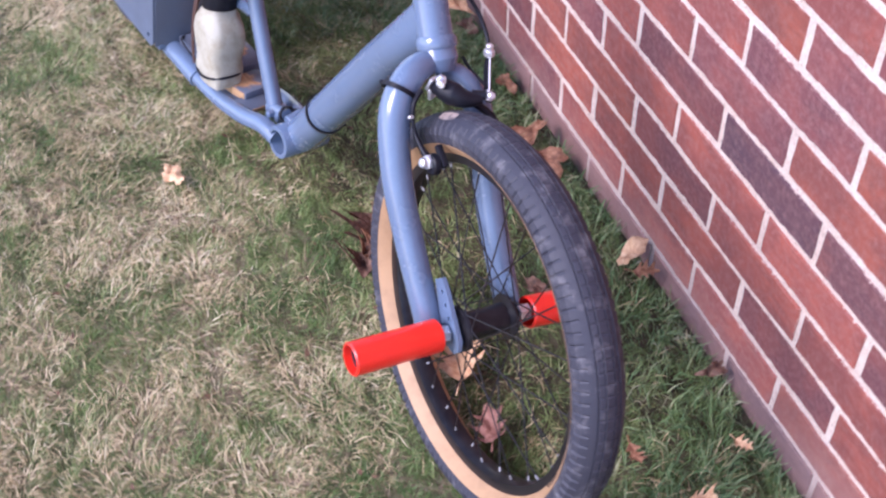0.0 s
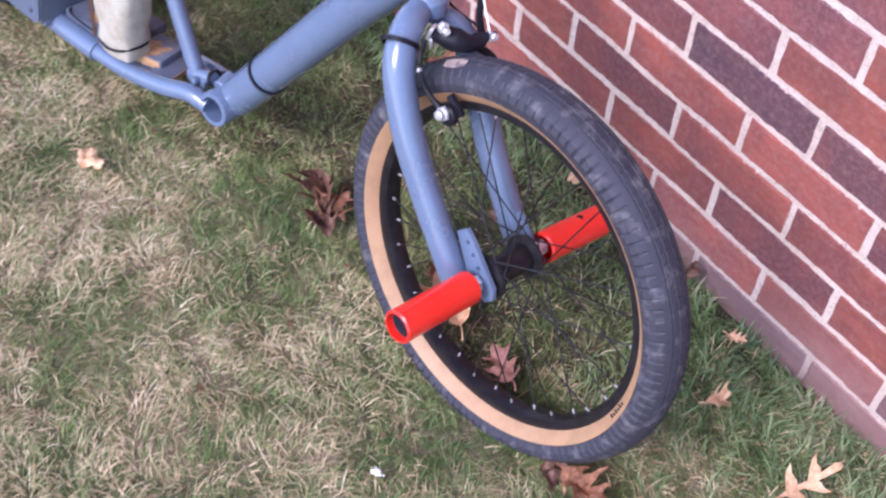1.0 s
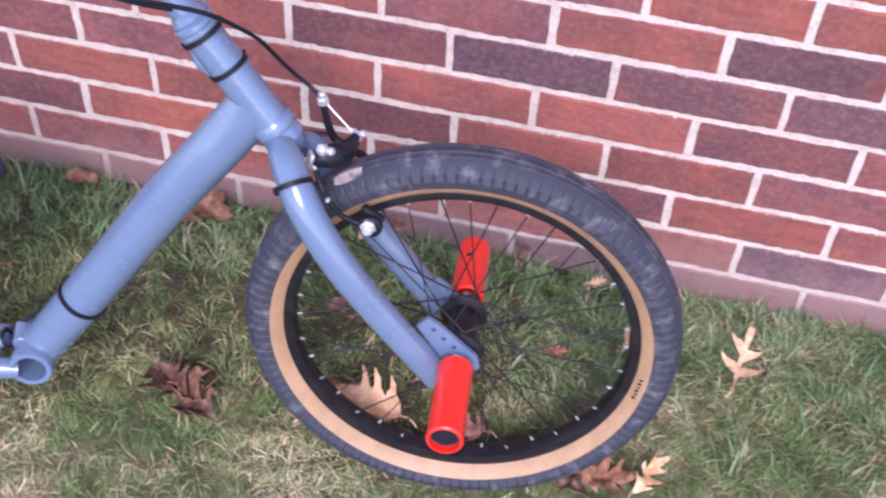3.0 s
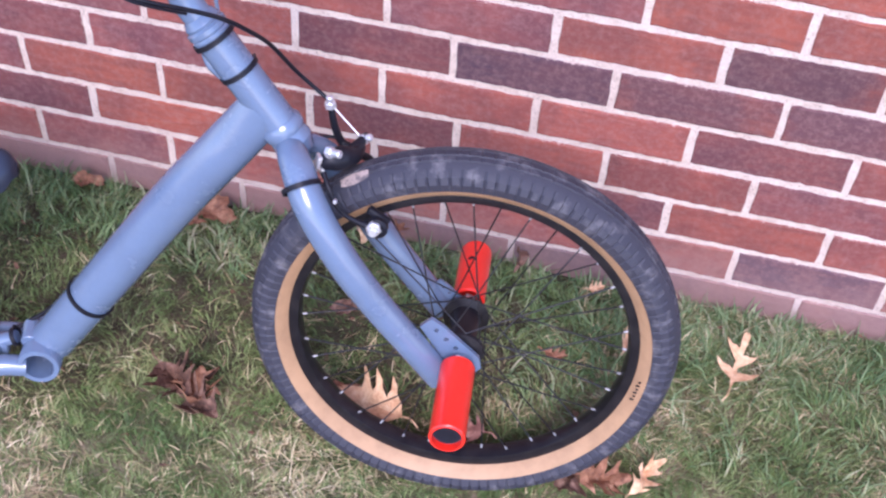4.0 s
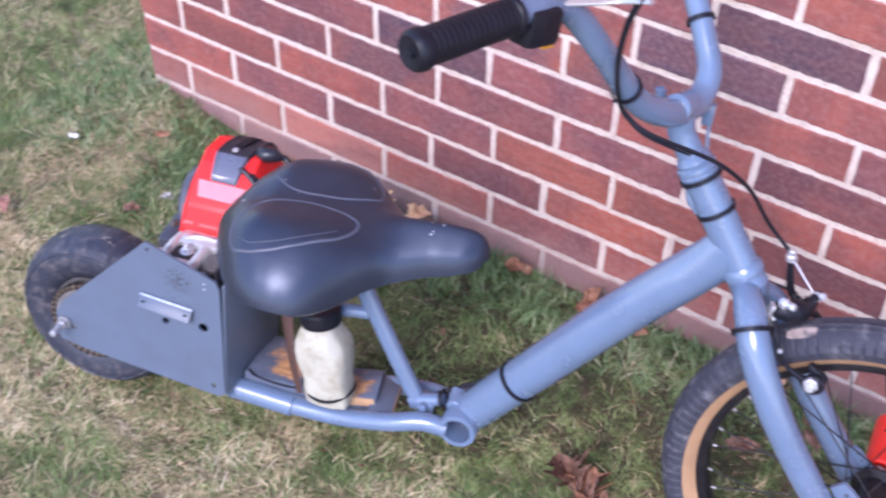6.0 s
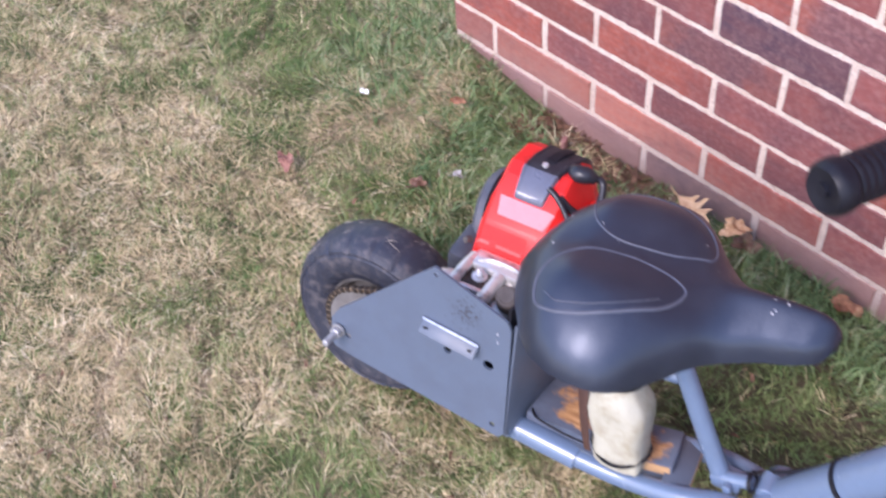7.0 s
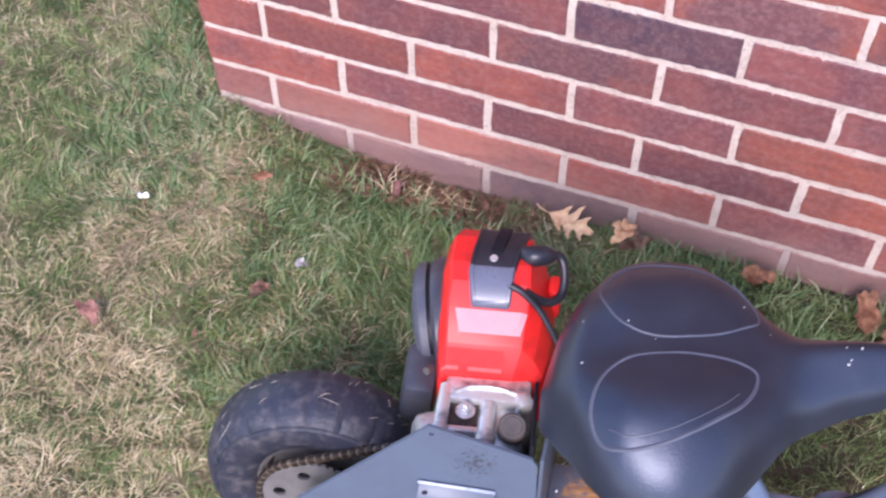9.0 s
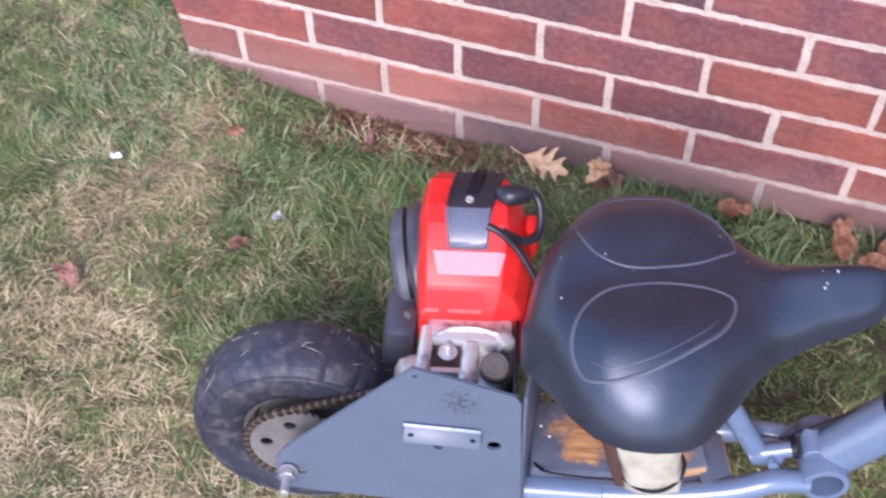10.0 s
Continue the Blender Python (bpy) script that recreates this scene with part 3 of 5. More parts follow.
blades("leaf_bits", bits, (0.006, 0.018), (0.003, 0.008), (1.1, 1.5), LITTER, "small brown broken leaf bits in the lawn", lift=0.022, seed=18)
tagged(bpy.data.objects["leaf_bits"], category="leaf litter")
litter_xy = np.stack((0.20 + 0.30 * edge.random(900), -0.085 + 0.078 * edge.random(900)), 1)
blades("leaf_litter", litter_xy, (0.008, 0.030), (0.003, 0.009), (1.2, 1.56), LITTER, "flat brown leaf litter and bark at the wall foot", lift=0.016, seed=15)
tagged(bpy.data.objects["leaf_litter"], category="leaf litter")
wisps = np.stack((0.27 + 0.12 * edge.random(130), -0.075 + 0.05 * edge.random(130)), 1)
blades("straw_wisps", wisps, (0.015, 0.045), (0.0008, 0.0016), (0.8, 1.5), STRAW, "wisps of dry straw in the leaf litter", lift=0.022, seed=16)

# ---- brick wall ----
PITCH, COURSE, JOINT = 0.2032, 0.0677, 0.0082
HALF = PITCH / 2


def brick_mesh(length, seed):
    """A brick with worn, ragged arrises; its face lies at y = 0."""
    rng = random.Random(seed)
    h, d, n = COURSE - JOINT, 0.06, max(8, int(length / 0.0085))
    ring = [(-length / 2 + length * i / n, -h / 2) for i in range(n)] + [(length / 2, -h / 2 + h * i / 3) for i in range(3)]
    ring += [(length / 2 - length * i / n, h / 2) for i in range(n)] + [(-length / 2, h / 2 - h * i / 3) for i in range(3)]
    ring = [(x + rng.uniform(-0.0010, 0.0010), z + 0.0007 * math.sin(31 * x + seed * 1.7) * (1 if z > 0 else -1) + rng.uniform(-0.0010, 0.0010)) for x, z in ring]
    bm = bmesh.new()
    loops = []
    for y, inset in ((0.0, 0.0030), (0.0014, 0.0006), (d, 0.0)):
        k = 1 - inset * 2 / length, 1 - inset * 2 / h
        loops.append([bm.verts.new((x * k[0], y + (rng.uniform(-0.0004, 0.0005) if y < d else 0), z * k[1])) for x, z in ring])
    for a, b in zip(loops, loops[1:]):
        for i in range(len(a)):
            q = (i + 1) % len(a)
            bm.faces.new((a[i], a[q], b[q], b[i]))
    bm.faces.new(loops[0][::-1])
    return finish(bm, False)


FULL_BRICKS = [brick_mesh(PITCH - JOINT, s) for s in range(6)]
HALF_BRICKS = [brick_mesh(HALF - JOINT, s) for s in range(20, 23)]
COLOURED = {}


def coloured(me, key):
    if (me.name, key) not in COLOURED:
        c = me.copy()
        c.materials.clear()
        c.materials.append(BRICK_MAT[key])
        COLOURED[(me.name, key)] = c
    return COLOURED[(me.name, key)]


# Colours of the bricks, course by course from the left corner.
COURSES = {
    -2: "ppppppppppppp", -1: "ppgppppgpppppp", 0: "sssrmrrrsDssp", 1: "rmmmorrmrrrrr", 2: "rrrmoomrrmrrr", 3: "mmfmmrrrmrro",
    4: "rrmDmrmDffor", 5: "rmrffrmofroro", 6: "rrmmrDrmoormr", 7: "rmrmmDomorrmr", 8: "mormrmormrrom", 9: "rommormrmorrm", 10: "morrmmormrmor",
}
NEAR_X, NEAR_TOP = 2.25, 10
# Unseen upper wall, carried up high to darken what the saddle reflects.
wall = part("wall_front", box((6.0, 0.20, 5.8), (3.003, 0.1019, 2.60)), MORTAR)
tagged(wall, "red and plum brick wall with wide pale mortar joints", "wall", kind="structure")
side = part("wall_side", box((0.20, 3.0, 5.8), (0.1032, 1.7029, 2.60)), MORTAR)
tagged(side, "side wall of the same red brick round the corner", "wall", kind="structure")
rng = random.Random(4)
KINDS = list(BRICK_MAT)


# How far each upright joint strays from an even bond, in millimetres, from the left corner on.
STRAY = {
    0: (-5, -3, 3, 3, -1, -3, -3, -2, -1), 1: (-1, -2, -8, -9, -2, -4, -7, -5), 2: (-4, -2, 4, 3, 0, 7, 7, 3, -8), 3: (-2, 3, 3, 4, 6, 5, 4, 0),
    4: (-1, -3, -5, -10, -10, -8, -5, -5, -1), 5: (-3, -2, -1, 4, 6, 9, 14, 14), 6: (0, 1, 3, 5, 4, 8, 8, 16), 7: (0, 0, 0, -1, -2, -4, -2),
}


def wall_bricks(course):
    """Yields (left end, right end, half or not, number) for the bricks of one course of the front wall."""
    stray = STRAY.get(course, ())
    left, i = 0.0, 0
    while left < 5.9:
        joint = (HALF - 0.001 if course % 2 == 0 else PITCH) + i * PITCH - JOINT / 2
        joint += 0.001 * (stray[i] if i < len(stray) else rng.uniform(-4, 4))
        yield left, joint - JOINT / 2, course % 2 == 0 and i == 0, i
        left = joint + JOINT / 2
        i += 1


far_rows = []
for course in range(-2, 80):
    z = course * COURSE + COURSE / 2
    names = COURSES.get(course, "")
    for x0, x1, short, i in wall_bricks(course):
        x, w = (x0 + x1) / 2, x1 - x0
        key = names[i] if i < len(names) else rng.choice("rrrommmDo")
        dy = rng.uniform(-0.0012, 0.0012)
        if course <= NEAR_TOP and x < NEAR_X:
            me = coloured(rng.choice(HALF_BRICKS if short else FULL_BRICKS), key)
            b = new("brick", me)
            b.parent = wall
            b.matrix_basis = pose(x, dy, z, 0, rng.uniform(-0.35, 0.35), 0) @ Matrix.Diagonal((w / ((HALF if short else PITCH) - JOINT), 1, 1, 1))
        else:
            far_rows.append((x, dy, z, w, key, False))
for course in range(-2, 80):
    z = course * COURSE + COURSE / 2
    y = 0.0615
    while y < 3.1:
        short = y == 0.0615 and course % 2 == 1
        w = (HALF if short else PITCH) - JOINT
        far_rows.append((0.0, y + w / 2, z, w, rng.choice("rrrommmD") if course > 0 else "p", True))
        y += w + JOINT


def far_bricks(rows, name, parent, turned):
    bm_v, bm_f, mats = [], [], []
    for x, y, z, w, key, t in rows:
        if t != turned:
            continue
        k = len(bm_v)
        h = (COURSE - JOINT) / 2
        for sx in (-1, 1):
            for sz in (-1, 1):
                for out, inset in ((0.0, 0.002), (0.002, 0.0), (0.04, 0.0)):
                    a, q = sx * (w / 2 - inset), sz * (h - inset)
                    bm_v.append((x + out, y + a, z + q) if turned else (x + a, y + out, z + q))
        # corner order: (-,-) 0..2, (-,+) 3..5, (+,-) 6..8, (+,+) 9..11
        for f in ((0, 6, 9, 3), (0, 3, 4, 1), (3, 9, 10, 4), (9, 6, 7, 10), (6, 0, 1, 7), (1, 4, 5, 2), (4, 10, 11, 5), (10, 7, 8, 11), (7, 1, 2, 8)):
            bm_f.append(tuple(k + i for i in f))
            mats.append(KINDS.index(key))
    me = bpy.data.meshes.new(name)
    me.from_pydata(bm_v, [], bm_f)
    for k in KINDS:
        me.materials.append(FAR_BRICK_MAT[k])
    me.polygons.foreach_set("material_index", mats)
    b2 = bmesh.new()
    b2.from_mesh(me)
    bmesh.ops.recalc_face_normals(b2, faces=b2.faces)
    b2.to_mesh(me)
    b2.free()
    ob = new(name, me)
    ob.parent = parent
    return tagged(ob, kind="stuff")


far_bricks(far_rows, "bricks_beyond", wall, False)
far_bricks(far_rows, "bricks_round_corner", side, True)

# ---- fallen leaves ----


def oak_leaf(size, seed, curl=0.5, lobes=3, slim=0.5, full=0.3):
    """A dry oak leaf: narrow pointed lobes along a midrib, crumpled, with a stalk."""
    r = random.Random(seed)
    sides = []
    for s in (-1, 1):
        pts = [(0.0, 0.0, 0.012), (0.07, 0.05, 0.03)]
        for k in range(lobes):
            t0 = 0.12 + 0.70 * (k + r.uniform(-0.12, 0.12) + (0.12 if s > 0 else 0)) / lobes
            reach = (0.62 + 0.42 * math.sin(math.pi * (k + 0.8) / (lobes + 0.6))) * r.uniform(0.75, 1.1)
            pts += [(t0, t0, max(0.10, reach * full * 0.9)), (t0 + 0.05, t0 + 0.09, reach * 0.55), (t0 + 0.07, t0 + 0.15, reach * 0.80), (t0 + 0.09, t0 + 0.25, reach),
                    (t0 + 0.11, t0 + 0.20, reach * 0.62), (t0 + 0.14, t0 + 0.21, max(reach * 0.30, reach * full)), (t0 + 0.16, t0 + 0.19, max(0.11, reach * full))]
        pts += [(0.90, 0.93, 0.17), (0.94, 1.0, 0.05)]
        sides.append([(min(a, 1.0), min(b, 1.12), s * w * slim) for a, b, w in pts])
    twist, bend, cup = r.uniform(-1.0, 1.0) * curl, r.uniform(0.3, 1.3) * curl, r.uniform(0.3, 1.3) * curl
    p1, p2 = r.uniform(0, 6), r.uniform(0, 6)

    def at(x, y):
        z = cup * abs(y) ** 1.4 * 1.2 + bend * (x - 0.5) ** 2 * 0.8 + twist * (x - 0.5) * y
        z += curl * (0.060 * math.sin(9 * x + 5 * y + p1) + 0.045 * math.sin(17 * y - 8 * x + p2))
        return Vector(((x - 0.5) * (1 - 0.10 * curl), y * (1 - 0.18 * curl), z)) * size

    bm = bmesh.new()
    for pts in sides:
        rows = [[bm.verts.new(at(a + (b - a) * f, w * f)) for f in (0, 0.35, 0.7, 1)] for a, b, w in pts]
        for a, b in zip(rows, rows[1:]):
            for k in range(3):
                bm.faces.new((a[k], a[k + 1], b[k + 1], b[k]))
    bmesh.ops.remove_doubles(bm, verts=bm.verts, dist=0.0002)
    ext = bmesh.ops.extrude_face_region(bm, geom=bm.faces[:])
    bmesh.ops.translate(bm, vec=(0, 0, 0.0006), verts=[v for v in ext["geom"] if isinstance(v, bmesh.types.BMVert)])
    end = at(0.0, 0.0)
    tube([end, end + Vector((-0.12 * size, 0.01 * size, 0.006)), end + Vector((-0.22 * size, 0.05 * size, 0.002))], 0.0010, 6, 3, bm)
    return finish(bm)


def crumpled(size, seed, curl=1.0, slim=0.6):
    """A dry leaf crushed into ridges and folds, with a torn outline."""
    r = random.Random(seed)
    bm = bmesh.new()
    ph = [r.uniform(0, 6.3) for _ in range(8)]
    rings = []
    for i in range(7):
        f = i / 6
        ring = []
        for k in range(26):
            a = 2 * math.pi * k / 26
            e = 1 + 0.20 * math.sin(3 * a + ph[0]) + 0.16 * math.sin(5 * a + ph[1]) + (0.16 * (k % 2) + r.uniform(-0.06, 0.06) if i == 6 else 0)
            x, y = 0.5 * f * e * math.cos(a), 0.5 * slim * f * e * math.sin(a)
            z = 0.10 * abs(math.sin(5 * x + 3 * y + ph[2])) + 0.07 * abs(math.sin(6 * y - 4 * x + ph[3])) + 0.02 * math.sin(15 * x + 9 * y + ph[4]) + 0.12 * f * f * math.sin(2 * a + ph[5]) + r.uniform(-0.018, 0.018)
            ring.append((x, y, z * curl))
        rings.append(ring)
    vs = [[bm.verts.new(Vector(q) * size) for q in ring] for ring in rings[1:]]
    mid = bm.verts.new(Vector(rings[0][0]) * size)
    for k in range(26):
        bm.faces.new((mid, vs[0][k], vs[0][(k + 1) % 26]))
        for a, b in zip(vs, vs[1:]):
            bm.faces.new((a[k], b[k], b[(k + 1) % 26], a[(k + 1) % 26]))
    ext = bmesh.ops.extrude_face_region(bm, geom=bm.faces[:])
    bmesh.ops.translate(bm, vec=(0, 0, 0.0006), verts=[v for v in ext["geom"] if isinstance(v, bmesh.types.BMVert)])
    return finish(bm)


def leaf(x, y, size, heading, material, label, seed, curl=0.5, tilt=(0, 0), lift=0.018, slim=0.55, lobes=3, full=0.36):
    me = crumpled(size * 0.66, seed, min(curl + 0.3, 1.8), slim * 0.85) if full > 0.5 else oak_leaf(size * 0.80, seed, curl, lobes, slim * 0.75, full)
    me.materials.append(material)
    ob = new("leaf", me)
    ob.matrix_world = pose(x, y, float(ground_z(x, y)) + lift, tilt[0], tilt[1], heading)
    return tagged(ob, label, "leaf", "fallen leaves")


leaf(1.745, -0.140, 0.125, 80, LEAF_TAN, "pale tan oak leaf lying on the grass", 2, 0.30, (8, -6), 0.035, 0.42, 2, 0.1)
leaf(1.300, -0.330, 0.135, 160, LEAF_TAN, "pale tan curled oak leaf inside the wheel", 6, 0.75, (-14, 8), 0.034, 0.60, 3, 0.40)
leaf(1.418, -0.338, 0.090, 165, LEAF_RED, "reddish brown oak leaf by the wheel", 7, 0.75, (-12, 8), 0.038, 0.58, 3, 0.44)
leaf(1.248, -0.310, 0.06, 20, LEAF_RUST, "rust coloured oak leaf inside the wheel", 8, 0.8, (10, 15), 0.022, full=0.7)
leaf(1.050, -0.356, 0.088, -30, LEAF_BROWN, "crumpled dark brown leaf on the lawn", 9, 1.5, (16, 10), 0.026, 0.9, 3, 0.45)
leaf(1.076, -0.368, 0.088, -60, LEAF_RUST, "crumpled rust brown leaf on the lawn", 12, 1.5, (-10, -12), 0.024, 0.9, 3, 0.45)
leaf(1.096, -0.388, 0.076, -20, LEAF_BROWN, "crumpled dark brown leaf on the lawn", 14, 1.4, (10, -12), 0.022, 0.8, 3, 0.45)
leaf(0.812, -0.588, 0.060, 20, LEAF_TAN, "small pale leaf on the lawn", 13, 0.7, (10, 5), 0.022, 0.7, full=0.7)
leaf(0.535, -0.052, 0.090, -12, LEAF_TAN, "pale tan oak leaf leaning against the wall", 15, 0.5, (30, 0), 0.046, 0.50)
leaf(0.600, -0.045, 0.080, 70, LEAF_TAN, "pale tan oak leaf at the wall", 16, 0.8, (30, 25), 0.050, 0.5, full=0.7)
leaf(0.920, -0.056, 0.085, 100, LEAF_RUST, "rust brown oak leaf at the foot of the wall", 18, 0.8, (14, -10), 0.026, 0.6, full=0.7)
leaf(0.985, -0.058, 0.095, 40, LEAF_RUST, "rust brown oak leaf at the foot of the wall", 19, 0.9, (10, 10), 0.026, 0.7, full=0.7)
leaf(0.965, -0.090, 0.075, 170, LEAF_RUST, "rust brown oak leaf at the foot of the wall", 20, 1.0, (-20, 20), 0.028, 0.6, full=0.7)
leaf(0.782, -0.030, 0.065, 10, LEAF_RUST, "small brown leaf at the wall", 21, 1.0, (20, 0), 0.018, full=0.7)
leaf(1.217, -0.035, 0.075, -60, LEAF_TAN, "tan curled leaf at the foot of the wall", 22, 1.0, (25, 10), 0.040, 0.7, full=0.7)
leaf(1.250, -0.030, 0.055, 60, LEAF_RUST, "brown leaf at the foot of the wall", 23, 1.0, (25, -10), 0.040, 0.6)
leaf(1.430, -0.030, 0.055, 90, LEAF_BROWN, "small brown leaf at the foot of the wall", 24, 1.0, (40, 0), 0.040, full=0.7)
leaf(1.545, -0.052, 0.036, 30, LEAF_TAN, "small tan leaf in the grass", 25, 0.8, (20, 0), 0.034)
leaf(1.598, -0.145, 0.055, 80, LEAF_TAN, "small tan leaf in the grass", 26, 0.8, (20, 10), 0.03)
leaf(1.509, -0.185, 0.045, 0, LEAF_RUST, "small brown leaf in the grass", 27, 0.6, (0, 0), 0.02)
leaf(1.595, -0.360, 0.100, 15, LEAF_RUST, "rust brown oak leaf under the tyre", 28, 1.3, (15, 10), 0.028, 0.7)
leaf(1.560, -0.375, 0.070, 120, LEAF_BROWN, "brown oak leaf under the tyre", 29, 1.2, (-10, 10), 0.024, 0.7, full=0.7)
leaf(1.645, -0.345, 0.095, 60, LEAF_TAN, "tan curled oak leaf by the tyre", 30, 1.4, (30, -10), 0.030, 0.4)
leaf(1.300, -0.125, 0.060, 140, LEAF_BROWN, "brown leaf behind the wheel", 31, 1.0, (25, 0), 0.026, 0.6, full=0.7)
leaf(1.225, -0.185, 0.060, 30, LEAF_BROWN, "brown leaf behind the wheel", 32, 1.0, (10, 0), 0.024, 0.6, full=0.7)
leaf(-0.003, -0.373, 0.055, -20, LEAF_RED, "reddish dry leaf on the lawn", 33, 0.7, (10, 0), 0.024, 0.7, full=0.7)
leaf(0.125, -0.118, 0.032, 30, LEAF_RUST, "small rust leaf on the grass", 34, 0.7, (10, 0), 0.034, 0.7, full=0.7)
leaf(0.190, -0.278, 0.045, 70, LEAF_BROWN, "small brown leaf in the grass", 35, 0.9, (10, 0), 0.022, 0.6, full=0.7)
leaf(0.615, -0.030, 0.060, 20, LEAF_BROWN, "brown leaf at the wall", 36, 1.0, (20, 0), 0.018, 0.7, full=0.7)
chip = part("brick_chip", box((0.009, 0.014, 0.062), (0, 0, 0), 0.003), FAR_BRICK_MAT[RED])
chip.matrix_world = pose(0.292, -0.058, -0.038, 10, 6, 20)
tagged(chip, "narrow red brick chip standing in the litter", "brick chip")


def scrap(x, y, size, heading, label, seed, material=WHITE):
    me = crumpled(size * 0.8, seed, 1.5, 0.6)
    me.materials.append(material)
    ob = new("plastic_scrap", me)
    ob.matrix_world = pose(x, y, float(ground_z(x, y)) + 0.024, 0, 10, heading)
    return tagged(ob, label, "litter")


scrap(-0.026, -0.187, 0.018, 15, "small white plastic scrap on the grass", 3)
scrap(0.227, -0.228, 0.022, 60, "torn grey plastic scrap in the grass", 5, GREY_SCRAP)
scrap(1.438, -0.541, 0.018, 20, "small white scrap on the lawn", 7)

# ---- the motor scooter ----
YAW, LEAN_IN = radians(14), radians(11.5)
AHEAD = Vector((math.cos(YAW), math.sin(YAW), 0))
SIDEWAYS = Vector((-math.sin(YAW), math.cos(YAW), 0))
UP = Vector((0, 0, 1)) * math.cos(LEAN_IN) + SIDEWAYS * math.sin(LEAN_IN)
ACROSS = SIDEWAYS * math.cos(LEAN_IN) - Vector((0, 0, 1)) * math.sin(LEAN_IN)
BB, BASE = Vector((0.9253, -0.4150, 0.1091)), 0.166
bike = new("motor_scooter")
turned = Matrix((AHEAD, ACROSS, UP)).transposed().to_4x4()
bike.matrix_world = Matrix.Translation(BB - UP * BASE) @ turned
tagged(bike, "home-built blue-grey motor scooter leaning on a brick wall", "motor scooter")
LIFT = Matrix.Translation((0, 0, BASE))


def piece(name, bm, material, label="", smooth=True):
    ob = part(name, bm, material, bike, label, smooth)
    ob.matrix_basis = LIFT
    return ob


# frame tubes of the scooter
shell = lathe([(0.0178, -0.036), (0.0235, -0.036), (0.0245, -0.0345), (0.0245, 0.0345), (0.0235, 0.036), (0.0178, 0.036)], (-0.006, 0, -0.001), (0, 1, 0), 40, closed=True)
piece("bottom_bracket", shell, PAINT, "open round bottom bracket shell, blue-grey")
HEAD_TOP, HEAD_LOW = Vector((0.222, -0.027, 0.432)), Vector((0.288, -0.036, 0.334))
END = Vector((0.271, -0.034, 0.359))
down = tube([(0.006, 0, 0.012), (0.094, -0.008, 0.129), (0.170, -0.017, 0.231), (0.236, -0.027, 0.313), END], [0.0265, 0.0272, 0.0275, 0.0272, 0.0268], 32)
for v in down.verts:
    f = max(0.0, 1 - (v.co - END).length / 0.075)
    v.co.y = END.y + (v.co.y - END.y) * (1 - 0.42 * f)
piece("down_tube", down, PAINT, "straight wide down tube, blue-grey")
piece("head_tube", rod(HEAD_TOP, HEAD_LOW, 0.0195, 32, 0.001), PAINT)
steer = (HEAD_TOP - HEAD_LOW).normalized()
bm = lathe([(0, -0.004), (0.0215, -0.004), (0.0228, -0.002), (0.0228, 0.006), (0.0205, 0.010), (0, 0.010)], HEAD_LOW, steer, 32)
piece("lower_headset_cup", bm, PAINT)
bm = lathe([(0, -0.002), (0.0205, -0.002), (0.021, 0.004), (0.0195, 0.006), (0.0215, 0.008), (0.0215, 0.013), (0.0185, 0.015), (0.0195, 0.018), (0.0165, 0.024), (0.014, 0.026), (0, 0.026)], HEAD_TOP, steer, 32)
piece("upper_headset_cup", bm, PAINT)
back = Vector((-0.017, 0, -0.010))
piece("head_gusset", tube([HEAD_TOP - steer * 0.008 + back * 0.9, HEAD_TOP - steer * 0.026 + back, HEAD_TOP - steer * 0.052 + back * 0.8], [0.003, 0.006, 0.004], 16), PAINT)
piece("stem", tube([HEAD_TOP + steer * 0.018, HEAD_TOP + steer * 0.05, Vector((0.190, -0.024, 0.494))], 0.0148, 24), PAINT)
piece("stem_clamp", rod((0.184, -0.040, 0.5065), (0.195, -0.006, 0.5000), 0.0154, 28, 0.003), PAINT)
piece("stem_bolt", rod((0.170, -0.026, 0.490), (0.164, -0.026, 0.520), 0.0055, 8, 0.001), PAINT, "painted bolt head on the stem")
guide = box((0.013, 0.012, 0.026), (0.214, 0.028, 0.476), 0.003)
tube([(0.216, 0.030, 0.468), (0.219, 0.026, 0.445), (0.226, 0.012, 0.405)], 0.0022, 8, 4, guide)
piece("cable_guide", guide, PAINT, "painted cable stop and thin rod beside the stem")

# handlebar
BAR = [(0.002, -0.343, 0.661), (0.058, -0.250, 0.666), (0.078, -0.208, 0.664), (0.094, -0.182, 0.646), (0.120, -0.148, 0.600), (0.149, -0.102, 0.540), (0.172, -0.064, 0.512),
       (0.190, -0.022, 0.498), (0.203, 0.014, 0.500), (0.205, 0.036, 0.522), (0.190, 0.058, 0.552), (0.173, 0.080, 0.580), (0.150, 0.110, 0.615), (0.120, 0.160, 0.640), (0.080, 0.235, 0.648), (0.062, 0.268, 0.648)]
bar = piece("handlebar", tube(BAR, [0.0128] * 5 + [0.0134, 0.0146, 0.0150, 0.0146, 0.0134] + [0.0128] * 6, 24), PAINT, "bent one-piece handlebar tube, blue-grey")


def grip(a, b):
    a, b = Vector(a), Vector(b)
    h = (b - a).length
    prof = [(0, -0.004), (0.004, -0.004), (0.0045, -0.001), (0.014, -0.003), (0.0168, 0.0), (0.0178, 0.004), (0.0178, 0.010), (0.0162, 0.012)]
    k = 0.014
    while k < h - 0.01:
        prof += [(0.0156, k), (0.0162, k + 0.001), (0.0162, k + 0.0035), (0.0156, k + 0.0045)]
        k += 0.006
    prof += [(0.0175, h - 0.004), (0.0175, h), (0, h)]
    return lathe(prof, a, b - a, 32)


